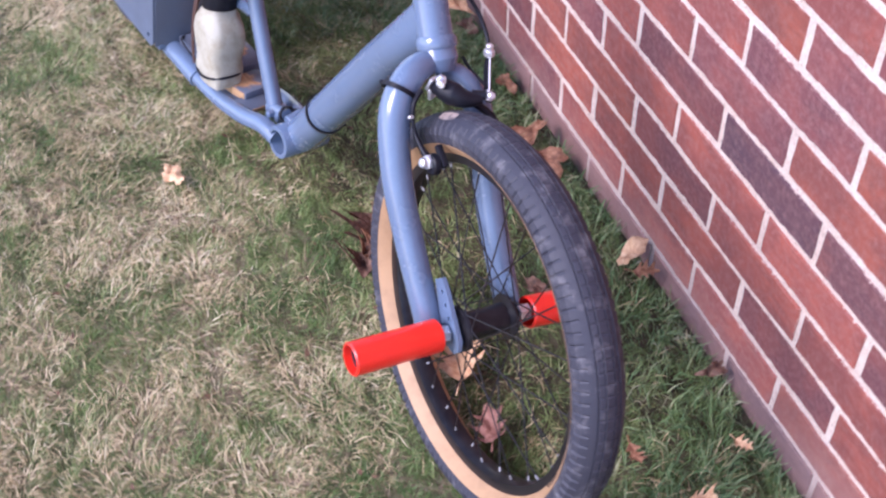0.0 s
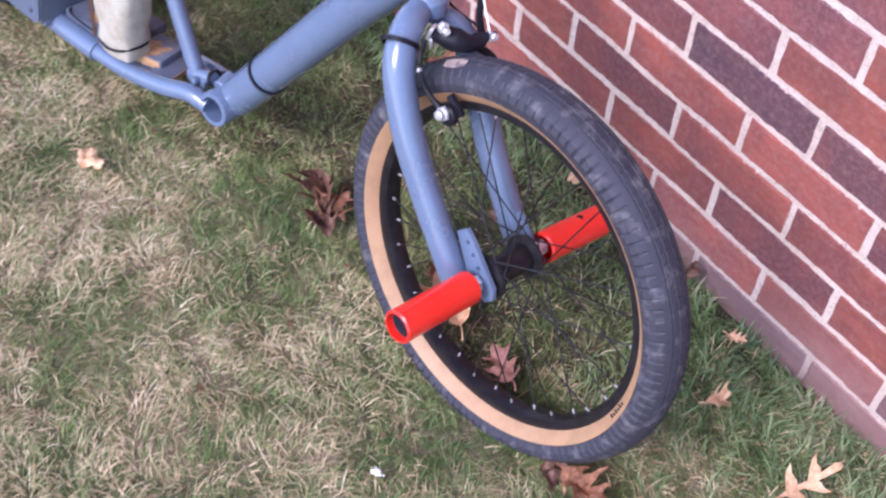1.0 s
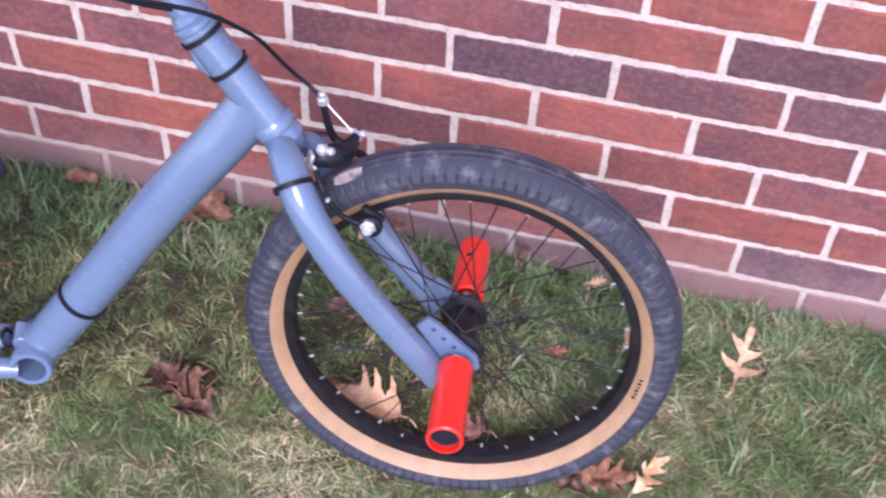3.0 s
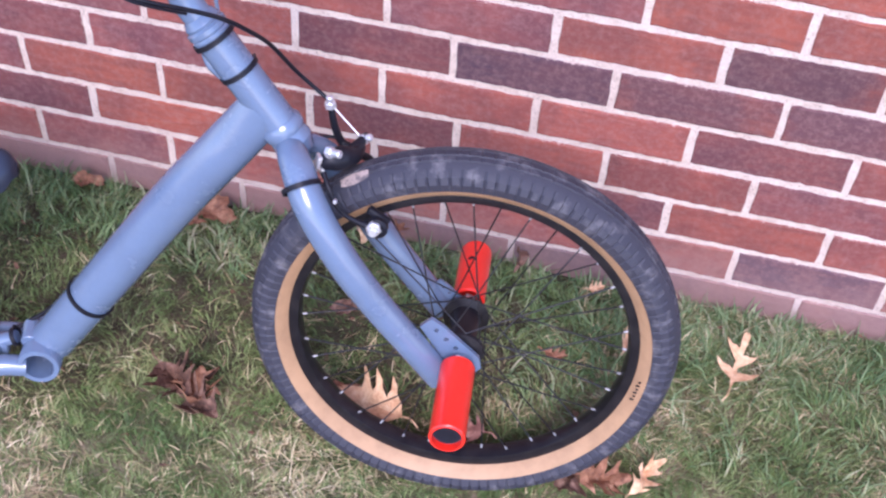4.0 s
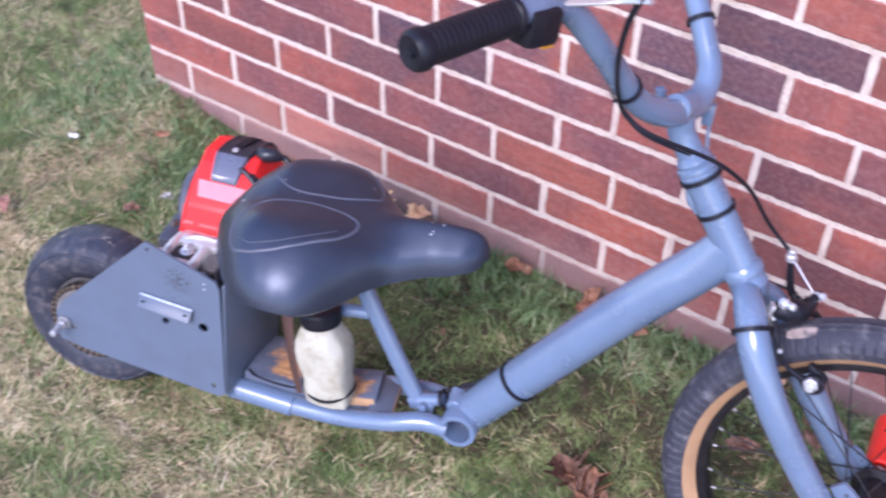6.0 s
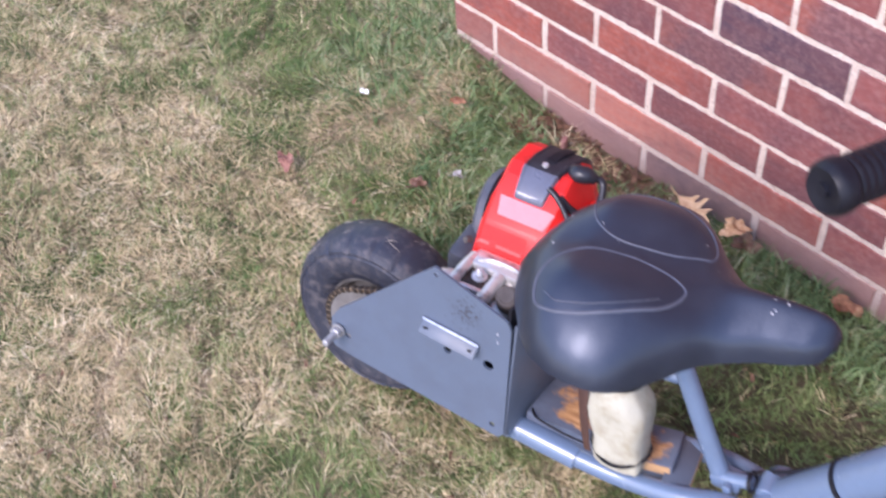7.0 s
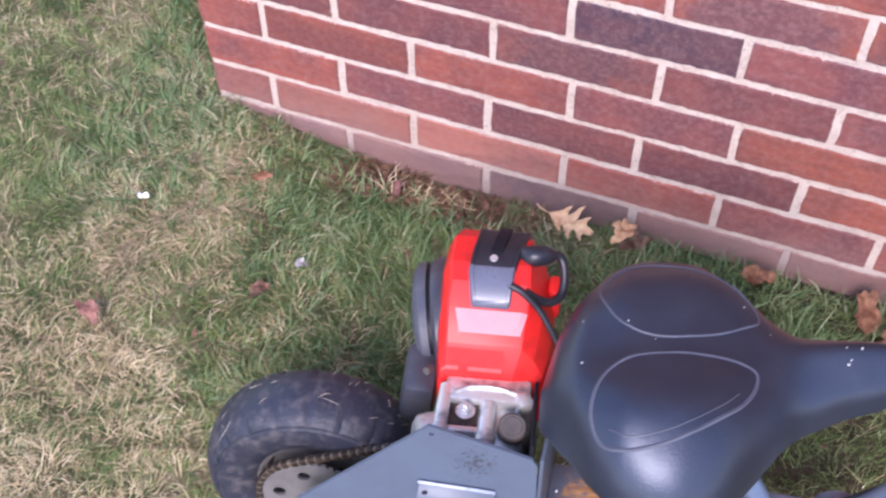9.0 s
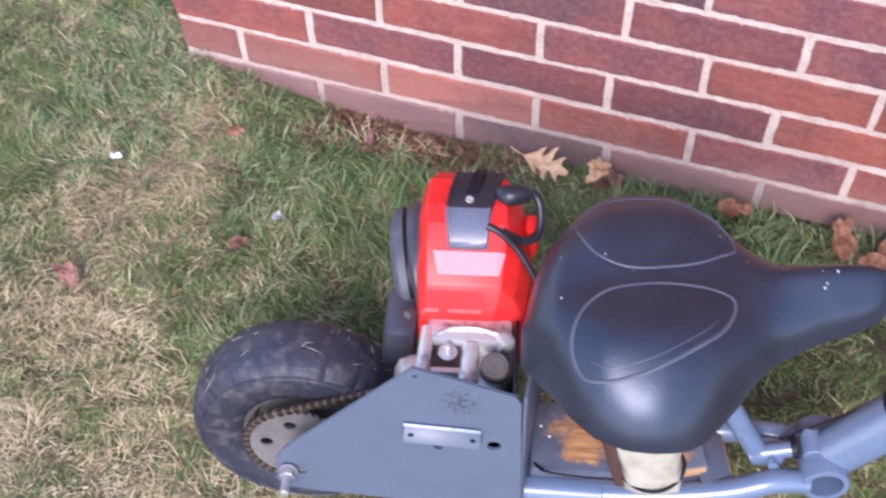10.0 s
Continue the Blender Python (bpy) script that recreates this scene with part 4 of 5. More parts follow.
part("grip", grip((0.000, -0.346, 0.661), (0.056, -0.253, 0.666)), BLACK, bar, "black ribbed rubber grip")
part("grip", grip((0.060, 0.272, 0.648), (0.098, 0.200, 0.646)), BLACK, bar, "black ribbed rubber grip")
hb = box((0.040, 0.030, 0.034), (0.070, -0.232, 0.653), 0.006, Euler((0, 0.1, 1.05)).to_matrix())
part("switch_housing", hb, BLACK, bar, "black throttle switch housing")
part("switch", box((0.014, 0.006, 0.006), (0.081, -0.226, 0.634), 0.0015, Euler((0, 0.1, 1.05)).to_matrix()), ORANGE, bar, "small orange switch")
lev = tube([(0.078, -0.216, 0.668), (0.104, -0.192, 0.664), (0.128, -0.176, 0.664), (0.158, -0.184, 0.672)], [0.006, 0.005, 0.0045, 0.004], 12, 6, flat=(0.6, (0, 0, 1)))
part("brake_lever", lev, STEEL, bar, "bare silver brake lever")


def tie(centre, normal, r, w=0.0026):
    """A black cable tie round a tube, with its head."""
    prof = [(r, -w), (r + 0.0016, -w), (r + 0.0016, w), (r, w)]
    bm = lathe(prof, centre, normal, 32, closed=True)
    n = Vector(normal).normalized()
    u = n.orthogonal().normalized()
    return box((0.004, 0.004, 0.004), Vector(centre) + u * (r + 0.0015), 0.0008, None, bm)


down_dir = Vector((0.246, -0.028, 0.324))
for c, d, r in ((HEAD_TOP - steer * 0.001, steer, 0.0213), (HEAD_TOP - steer * 0.042, steer, 0.0198), (Vector((0.0585, -0.005, 0.0825)), down_dir, 0.0276),
                (Vector((0.1410, -0.1155, 0.5550)), Vector((0.030, 0.046, -0.057)), 0.0142), (Vector((0.184, 0.0655, 0.5615)), Vector((-0.018, 0.022, 0.027)), 0.0140)):
    piece("cable_tie", tie(c, d, r), BLACK, "black plastic cable tie")
CABLE = [(0.148, -0.182, 0.676), (0.138, -0.172, 0.640), (0.134, -0.155, 0.594), (0.1376, -0.130, 0.5484), (0.1478, -0.126, 0.5324), (0.1641, -0.126, 0.5212), (0.1875, -0.120, 0.5113), (0.2096, -0.104, 0.4985), (0.2369, -0.090, 0.4845), (0.2583, -0.070, 0.463), (0.2774, -0.036, 0.4294), (0.299, -0.002, 0.382), (0.3169, 0.004, 0.360), (0.3310, 0.0010, 0.348)]
cable = tube(CABLE, 0.0023, 10, 8)
tube([Vector(p) + Vector((0.002, -0.003, -0.003)) for p in CABLE[:8]], 0.0014, 8, 6, cable)
piece("brake_cable", cable, BLACK, "black brake cable housing")
piece("tube_cable", tube([(0.058, 0.004, 0.118), (0.030, 0.008, 0.078), (0.0, 0.012, 0.045), (-0.028, 0.010, 0.026), (-0.045, 0.005, 0.018)], 0.0026, 10), BLACK, "black cable along the down tube")

# fork
crown = tube([HEAD_LOW - steer * 0.004, HEAD_LOW - steer * 0.016, HEAD_LOW - steer * 0.030], [0.020, 0.022, 0.016], 28)
piece("fork_crown", crown, PAINT)
NEAR_LEG = [(0.294, -0.046, 0.320), (0.304, -0.080, 0.315), (0.319, -0.106, 0.286), (0.349, -0.117, 0.230), (0.386, -0.119, 0.172), (0.431, -0.119, 0.108), (0.456, -0.119, 0.072)]
FAR_LEG = [(0.298, -0.036, 0.312), (0.316, -0.014, 0.300), (0.338, -0.004, 0.272), (0.366, -0.004, 0.222), (0.398, -0.010, 0.172), (0.440, -0.014, 0.114), (0.462, -0.016, 0.084)]
for name, leg in (("near", NEAR_LEG), ("far", FAR_LEG)):
    ob = piece("fork_leg", tube(leg, [0.0150, 0.0172, 0.0180, 0.0174, 0.0168, 0.0162, 0.0158] if name == "near" else [0.010, 0.0130, 0.0165, 0.0172, 0.0168, 0.0162, 0.0158], 28), PAINT, "curved oval fork leg, blue-grey")
    end = Vector(leg[-1])
    drop = sheet([(-0.052, 0.046), (-0.040, 0.058), (-0.028, 0.050), (0.014, 0.010), (0.017, -0.004), (0.008, -0.014), (-0.008, -0.014), (-0.020, -0.004)], 0.005,
                 place=Matrix.Translation(end + Vector((0.028, 0.004, 0.016) if name == "near" else (0.021, -0.008, 0.006))) @ Matrix.Rotation(radians(-8), 4, 'Z') @ Matrix.Scale(1.0 if name == "near" else 0.66, 4),
                 holes=((-0.034, 0.043, 0.0028), (-0.023, 0.032, 0.0028), (-0.012, 0.021, 0.0028)))
    part("dropout", drop, PAINT, ob, "flat drilled dropout plate")
piece("cable_tie", tie(Vector((0.309, -0.097, 0.304)), Vector((0.014, -0.028, -0.03)), 0.0188), BLACK, "black plastic cable tie")

# brake
brake = piece("brake", tube([(0.326, -0.064, 0.309), (0.336, -0.060, 0.313), (0.348, -0.054, 0.312), (0.358, -0.044, 0.309), (0.366, -0.028, 0.310)], [0.006, 0.0115, 0.0130, 0.0100, 0.0060], 18), BLACK, "black caliper brake over the tyre")
part("brake_arm", tube([(0.358, -0.036, 0.312), (0.364, -0.028, 0.313), (0.370, -0.020, 0.3155), (0.374, -0.018, 0.318)], [0.006, 0.0055, 0.005, 0.0035], 12), BLACK, brake, "black upper caliper arm")
part("brake_arm", tube([(0.354, -0.004, 0.293), (0.345, 0.0, 0.297), (0.339, 0.0, 0.312), (0.336, 0.0, 0.327), (0.334, 0.001, 0.343)], [0.0045, 0.0045, 0.0042, 0.0038, 0.0034], 12), BLACK, brake, "black cable noodle")
part("brake_arm", tube([(0.330, -0.084, 0.314), (0.336, -0.096, 0.303), (0.343, -0.1, 0.288), (0.351, -0.1, 0.275), (0.364, -0.1, 0.266), (0.378, -0.099, 0.259)], [0.0030, 0.0024, 0.0022, 0.0024, 0.0030, 0.0050], 14), BLACK, brake, "thin black arm along the fork leg")
part("brake_arm", tube([(0.358, -0.034, 0.304), (0.374, -0.014, 0.286), (0.388, -0.012, 0.262), (0.394, -0.018, 0.240)], [0.0045, 0.0045, 0.0045, 0.004], 14), BLACK, brake)
part("pivot_washer", rod((0.3850, -0.092, 0.2565), (0.3835, -0.1015, 0.2565), 0.0118, 20, 0.002), BLACK, brake)
part("spring_tab", box((0.004, 0.012, 0.016), (0.3235, -0.0655, 0.314), 0.001, Euler((0, 0.3, 0.3)).to_matrix()), STEEL, brake, "bright steel spring tab")
part("spring_tab", box((0.004, 0.010, 0.012), (0.3275, -0.0665, 0.303), 0.001, Euler((0, -0.2, 0.4)).to_matrix()), STEEL, brake, "bright steel spring tab")


def bolt(a, b, r, hexr=None):
    a, b = Vector(a), Vector(b)
    d = (b - a).normalized()
    bm = rod(a, b, r, 14, r * 0.3)
    return rod(a - d * 0.001, a + d * 0.006, hexr or r * 1.5, 6, 0.0006, bm)


for a, b in (((0.334, -0.062, 0.324), (0.347, -0.072, 0.3275)), ((0.367, -0.020, 0.313), (0.377, -0.024, 0.319)), ((0.334, 0.001, 0.339), (0.333, 0.0, 0.352))):
    part("bolt", bolt(a, b, 0.0042), STEEL, brake, "bright steel bolt")
part("bolt", bolt((0.3815, -0.099, 0.2590), (0.380, -0.112, 0.2600), 0.0055), STEEL, brake, "bright steel pivot bolt")
part("rivet", rod((0.3425, -0.100, 0.292), (0.342, -0.1055, 0.2925), 0.0022, 10, 0.0006), STEEL, brake, "small bright rivet")
part("inner_wire", rod((0.335, 0.001, 0.341), (0.368, -0.020, 0.313), 0.0009, 6), STEEL, brake)
part("brake_pad", box((0.026, 0.008, 0.008), (0.386, -0.089, 0.266), 0.002, Euler((0, 0.6, -0.14)).to_matrix()), BLACK, brake)
piece("fork_cable", tube([(0.290, 0.004, 0.309), (0.310, 0.0, 0.306), (0.340, 0.0, 0.302)], 0.0018, 8), BLACK, "thin black wire")

# front wheel
AXLE = Matrix.Translation((0.483, -0.070, 0.093)) @ Matrix.Rotation(radians(-8.2), 4, 'Z')
ROUND = Matrix.Scale(0.984, 4)


def wheel_mesh(bm):
    bmesh.ops.transform(bm, matrix=AXLE @ ROUND, verts=bm.verts)
    return bm


rim_prof = [(0.1880, -0.0115), (0.1985, -0.0135), (0.2005, -0.0125), (0.1985, -0.0105), (0.194, -0.009), (0.194, 0.009), (0.1985, 0.0105), (0.2005, 0.0125), (0.1985, 0.0135), (0.1880, 0.0115), (0.1858, 0.006), (0.1850, 0.0), (0.1858, -0.006)]
wheel = piece("front_wheel", wheel_mesh(lathe(rim_prof, segs=96, closed=True)), RIM_BLACK, "black alloy rim of the front wheel")


def tyre_mesh():
    """Fat street tyre with notched shoulders and shallow ribs."""
    half = [(0.1975, 0.0115), (0.2035, 0.0190), (0.2120, 0.0264), (0.2215, 0.0293), (0.2295, 0.0274), (0.2360, 0.0212), (0.2400, 0.0145), (0.2388, 0.0138), (0.2388, 0.0126), (0.2409, 0.0119),
            (0.2424, 0.0068), (0.2411, 0.0062), (0.2411, 0.0050), (0.2429, 0.0043)]
    prof = [(r, -y) for r, y in half] + [(r, y) for r, y in reversed(half)]
    n, m = 720, len(prof)
    bm = bmesh.new()
    rows = []
    for k in range(n):
        a = 2 * math.pi * k / n
        row = []
        for j, (r, y) in enumerate(prof):
            e = min(j, m - 1 - j)
            if e in (3, 4) and k % 6 == 0:
                r -= 0.0010
                y *= 0.935
            elif e in (9, 10, 13) and k % 6 == 3:
                r -= 0.0010
            row.append(bm.verts.new((r * math.cos(a), y, r * math.sin(a))))
        rows.append(row)
    for k in range(n):
        for j in range(m - 1):
            bm.faces.new((rows[k][j], rows[k][j + 1], rows[(k + 1) % n][j + 1], rows[(k + 1) % n][j]))
    return wheel_mesh(bm)


part("tyre", tyre_mesh(), RUBBER, wheel, "fat black tyre with dusty tread").data.set_sharp_from_angle(angle=radians(22))
for s in (-1, 1):
    wall_prof = [(0.1985, s * 0.0138), (0.2035, s * 0.0200), (0.2075, s * 0.0236), (0.2112, s * 0.0267), (0.2112, s * 0.0248), (0.2035, s * 0.0180), (0.1985, s * 0.0118)]
    part("sidewall", wheel_mesh(lathe(wall_prof, segs=96, closed=True)), TAN, wheel, "tan gum sidewall")
scuff = bmesh.new()
rows = []
for k in range(9):
    a = radians(117.0 + k * 1.0)
    fade = math.sin(math.pi * (k + 0.5) / 9) ** 0.5
    rows.append([scuff.verts.new(((r + 0.0004) * math.cos(a), y, (r + 0.0004) * math.sin(a))) for r, y in ((0.2365 + 0.0028 * (1 - fade), -0.0200 + 0.005 * (1 - fade)), (0.2408, -0.0128), (0.2422, -0.0075 - 0.004 * (1 - fade)))])
for a, b in zip(rows, rows[1:]):
    for k in range(2):
        scuff.faces.new((a[k], a[k + 1], b[k + 1], b[k]))
part("worn_patch", wheel_mesh(scuff), SCUFF, wheel, "pale worn patch on the tread")
text = bmesh.new()
for k in range(6):
    a = radians(-7 - k * 1.5)
    box((0.0085 if k % 2 else 0.0055, 0.0006, 0.0022), (0.2058 * math.cos(a), -0.0222, 0.2058 * math.sin(a)), 0, Euler((radians(-0), -a, 0)).to_matrix(), text)
part("sidewall_print", wheel_mesh(text), BLACK, wheel, "small dark print, not readable")
hub = lathe([(0, -0.046), (0.006, -0.046), (0.006, -0.038), (0.013, -0.036), (0.026, -0.033), (0.027, -0.029), (0.018, -0.026), (0.0165, 0.0), (0.018, 0.026), (0.027, 0.029), (0.026, 0.033), (0.013, 0.036), (0.006, 0.038), (0.006, 0.046), (0, 0.046)], segs=32)
part("hub", wheel_mesh(hub), RIM_BLACK, wheel, "black hub")
SPOKES = 36
spoke_me, nipple_me = {}, {}
for s in (-1, 1):
    for lead in (-1, 1):
        flange = Vector((0.0235 * math.cos(lead * 1.15), s * 0.031, 0.0235 * math.sin(lead * 1.15)))
        rimpt = Vector((0.188, s * 0.002, 0.0))
        bm = rod(flange, rimpt, 0.0009, 8)
        spoke_me[(s, lead)] = finish(bm)
        spoke_me[(s, lead)].materials.append(RIM_BLACK)
        d = (rimpt - flange).normalized()
        nipple_me[(s, lead)] = finish(rod(rimpt - d * 0.008, rimpt, 0.0014, 8, 0.0004))
        nipple_me[(s, lead)].materials.append(NIPPLE)
for i in range(SPOKES):
    key = (-1 if i % 2 else 1, -1 if (i // 2) % 2 else 1)
    for name, meshes in (("spoke", spoke_me), ("spoke_nipple", nipple_me)):
        ob = new(name, meshes[key])
        ob.parent = wheel
        ob.matrix_basis = AXLE @ ROUND @ Matrix.Rotation(2 * math.pi * i / SPOKES, 4, 'Y')


def peg(a, b):
    bm = rod(a, b, 0.0190, 40, 0.0015, None, 0.0160)
    return bm


PEG_AXIS = AXLE.to_3x3() @ Vector((0, 1, 0))
mid_axle = AXLE.translation
near_peg = piece("axle_peg", peg(mid_axle - PEG_AXIS * 0.058, mid_axle - PEG_AXIS * 0.165), PEG_RED, "bright red hollow axle peg")
part("bore", lathe([(0, 0.0), (0.0158, 0.0), (0.0158, 0.090), (0.0152, 0.090), (0.0152, 0.004), (0, 0.004)], mid_axle - PEG_AXIS * 0.066, -PEG_AXIS, 28), GREY_PLASTIC, near_peg, "dark grey bore of the peg")
piece("axle_peg", peg(mid_axle + PEG_AXIS * 0.058 + Vector((0, 0, -0.003)), mid_axle + PEG_AXIS * 0.165 + Vector((0, 0, -0.013))), PEG_RED, "bright red hollow axle peg")
for s in (-1, 1):
    piece("axle_nut", rod(mid_axle + PEG_AXIS * 0.0455 * s, mid_axle + PEG_AXIS * 0.060 * s, 0.0095, 6, 0.001), STEEL, "steel axle nut behind the peg")
h = mid_axle + PEG_AXIS * 0.125 + Vector((-0.003, -0.0, 0.0086))
piece("peg_hole", lathe([(0, 0.0), (0.0042, 0.0), (0.0042, 0.0012), (0, 0.0012)], h, (-0.1, -0.2, 0.95), 14), BLACK, "small dark hole in the peg")

# rear tubes of the scooter
for y, name in ((-0.036, "near"), (0.040, "far")):
    s = -1 if y < 0 else 1
    low = tube([(-0.022, s * 0.026, -0.008), (-0.055, s * 0.030, -0.005), (-0.100, y, -0.016), (-0.165, y, -0.029), (-0.235, y, -0.032)], 0.0128, 20)
    ob = piece("lower_tube", low, PAINT, "bent lower frame tube, blue-grey")
    part("sleeve", rod((-0.228, y, -0.032), (-0.318, y, -0.028), 0.0158, 24, 0.001), PAINT, ob)
piece("seat_tube", tube([(-0.072, 0.0, 0.006), (-0.104, 0.0, 0.066), (-0.156, 0.0, 0.168), (-0.184, -0.004, 0.226)], 0.0115, 20), PAINT)
piece("seat_brace", tube([(-0.142, 0.0, 0.122), (-0.170, 0.0, 0.118), (-0.212, 0.0, 0.106)], 0.0090, 16), PAINT)
lug = box((0.034, 0.026, 0.018), (-0.062, 0.0, 0.004), 0.004)
rod((-0.034, -0.004, 0.018), (-0.080, -0.004, 0.004), 0.0085, 16, 0.001, lug)
piece("frame_lug", lug, PAINT)
piece("lug_bolt", rod((-0.058, -0.022, 0.008), (-0.058, -0.012, 0.008), 0.0055, 6, 0.001), PAINT)
piece("cable_tie", tie(Vector((-0.036, -0.004, 0.018)), Vector((0.045, 0, 0.016)), 0.0100), BLACK, "black plastic cable tie")
piece("lug_top", rod((-0.018, -0.012, 0.016), (-0.020, 0.014, 0.022), 0.0110, 20, 0.001), PAINT)
piece("floor_plate", box((0.205, 0.082, 0.004), (-0.205, 0.004, -0.018), 0.001), PLATE_PAINT, "flat blue-grey plate between the lower tubes")
piece("floor_board", box((0.112, 0.086, 0.014), (-0.246, 0.012, -0.0085), 0.0015), BOARD, "plywood board with worn paint, bare orange in the middle")
block = piece("wood_block", box((0.050, 0.060, 0.016), (-0.150, 0.006, -0.008), 0.002, Euler((0, -0.1, 0.15)).to_matrix()), OFFCUT, "worn painted wood offcut with bare patches behind the bottle")
part("bare_edge", box((0.046, 0.0014, 0.012), (-0.146, -0.0240, -0.007), 0.0004, Euler((0, -0.1, 0.15)).to_matrix()), WOOD, block, "bare wood edge")
slat = piece("wood_block", box((0.032, 0.074, 0.008), (-0.116, 0.002, -0.012), 0.0015, Euler((0, 0.05, 0.12)).to_matrix()), PLATE_PAINT, "thin painted offcut of wood")
part("bare_edge", box((0.0014, 0.070, 0.007), (-0.1003, 0.004, -0.0128), 0.0004, Euler((0, 0.05, 0.12)).to_matrix()), WOOD, slat, "bare wood edge")

piece("board_wire", tube([(-0.298, -0.024, -0.002), (-0.286, -0.036, 0.001), (-0.250, -0.0405, 0.001), (-0.222, -0.046, 0.008), (-0.214, -0.052, 0.014)], 0.0014, 8), BLACK, "black wire along the board")

# engine box of sheet metal
PLATE_Y = -0.070
outline = [(-0.414, 0.197), (-0.320, 0.162), (-0.315, 0.152), (-0.311, -0.012), (-0.318, -0.020), (-0.345, -0.018), (-0.520, -0.001), (-0.548, 0.004), (-0.555, 0.016), (-0.5525, 0.050), (-0.542, 0.068)]
plate = piece("side_plate", sheet(outline, 0.0035, place=Matrix.Translation((0, PLATE_Y, 0)), holes=((-0.339, 0.087, 0.0068), (-0.327, -0.004, 0.0036), (-0.412, 0.186, 0.0026), (-0.5285, 0.030, 0.0040), (-0.392, 0.082, 0.005))), PLATE_STAINED, "blue-grey painted triangular steel side plate", False)
brk = box((0.072, 0.003, 0.017), (-0.388, PLATE_Y - 0.0075, 0.1075), 0.0008, Euler((radians(-40), radians(5), 0)).to_matrix())
part("bracket", brk, PLATE_PAINT, plate, "small bare-edged angle bracket")
part("bare_edge", box((0.073, 0.0030, 0.0032), (-0.388, PLATE_Y - 0.0028, 0.1150), 0.0006, Euler((radians(-40), radians(5), 0)).to_matrix()), BARE_EDGE, plate, "scraped pale edge of the bracket")
for x in (-0.417, -0.359):
    part("bracket_hole", rod((x, PLATE_Y - 0.0100, 0.1105 - (x + 0.388) * 0.09), (x, PLATE_Y - 0.0112, 0.1090 - (x + 0.388) * 0.09), 0.0025, 10), BLACK, plate)
# Added black plate that stands in for the shade in the hollow box.
piece("inner_shade_plate", box((0.11, 0.004, 0.10), (-0.368, PLATE_Y + 0.022, 0.045), 0.001), BLACK, "black plate added for the shade inside the box")
front = box((0.0035, 0.130, 0.176), (-0.3035, -0.002, 0.070), 0.0006, Euler((0, 0, radians(-7))).to_matrix())
piece("front_plate", front, PLATE_PAINT, "blue-grey front panel of the engine box")
piece("box_foot", box((0.020, 0.030, 0.010), (-0.318, -0.046, -0.020), 0.002), PAINT)

# rear wheel
RC = Vector((-0.543, 0.032, -0.006))


def kart_tyre():
    half = [(0.058, 0.025), (0.064, 0.033), (0.076, 0.038), (0.090, 0.040), (0.0985, 0.0388), (0.1000, 0.0368), (0.1030, 0.0362), (0.1045, 0.0372), (0.1115, 0.030), (0.1165, 0.019), (0.1185, 0.007)]
    prof = [(r, -y) for r, y in half] + [(r, y) for r, y in reversed(half)]
    n, m = 160, len(prof)
    bm = bmesh.new()
    rows = []
    for k in range(n):
        a = 2 * math.pi * k / n
        row = []
        for j, (r, y) in enumerate(prof):
            e = min(j, m - 1 - j)
            if e in (7, 8, 9) and k % 8 in (0,):
                r -= 0.0022
            row.append(bm.verts.new(RC + Vector((r * math.cos(a), y, r * math.sin(a)))))
        rows.append(row)
    for k in range(n):
        for j in range(m - 1):
            bm.faces.new((rows[k][j], rows[k][j + 1], rows[(k + 1) % n][j + 1], rows[(k + 1) % n][j]))
    return bm


rim = lathe([(0.057, -0.027), (0.0615, -0.029), (0.0615, -0.025), (0.053, -0.022), (0.048, -0.008), (0.018, -0.008), (0.018, -0.034), (0, -0.034), (0, 0.030), (0.048, 0.020), (0.058, 0.026)], RC, (0, 1, 0), 56)
rear = piece("rear_wheel", rim, RIM_GREY, "dirty grey metal rim of the small rear wheel")
part("tyre", kart_tyre(), KART_RUBBER, rear, "fat muddy kart tyre with straw stuck to it")
SPROCKET_Y, teeth = -0.012, 42
rim_line = [((0.0555 if k % 2 else 0.0520) * math.cos(math.pi * k / teeth), (0.0555 if k % 2 else 0.0520) * math.sin(math.pi * k / teeth)) for k in range(teeth * 2)]
spr = sheet(rim_line, 0.003, place=Matrix.Translation((RC.x, SPROCKET_Y - 0.0015, RC.z)), holes=[(0.034 * math.cos(a), 0.034 * math.sin(a), 0.0068) for a in (0.5, 1.76, 3.01, 4.27, 5.53)])
part("sprocket", spr, RIM_GREY, rear, "dirty grey sprocket plate with round holes", False)
for k in range(5):
    a = 2 * math.pi * k / 5 + 0.3
    part("rim_bolt", rod(RC + Vector((0.026 * math.cos(a), SPROCKET_Y - 0.006, 0.026 * math.sin(a))), RC + Vector((0.026 * math.cos(a), SPROCKET_Y - 0.001, 0.026 * math.sin(a))), 0.0045, 6, 0.0008), CHAIN, rear)
stuck = random.Random(8)
straw_bits = bmesh.new()
for k in range(95):
    a, y = stuck.uniform(0, 2 * math.pi), stuck.uniform(-0.030, 0.030)
    r = float(np.interp(abs(y), [0.007, 0.019, 0.030], [0.1185, 0.1165, 0.1115])) + 0.0006
    c = RC + Vector((r * math.cos(a), y, r * math.sin(a)))
    tang = Vector((-math.sin(a), stuck.uniform(-3, 3), math.cos(a))).normalized() * stuck.uniform(0.003, 0.011)
    tube([c - tang, c + Vector((math.cos(a), 0, math.sin(a))) * 0.0006, c + tang], [0.0001, 0.00035, 0.0001], 5, 2, straw_bits)
tagged(part("straw_bits", straw_bits, MUD_STRAW, rear, "bits of straw stuck to the tread"), kind="stuff")
chain, rollers = bmesh.new(), bmesh.new()
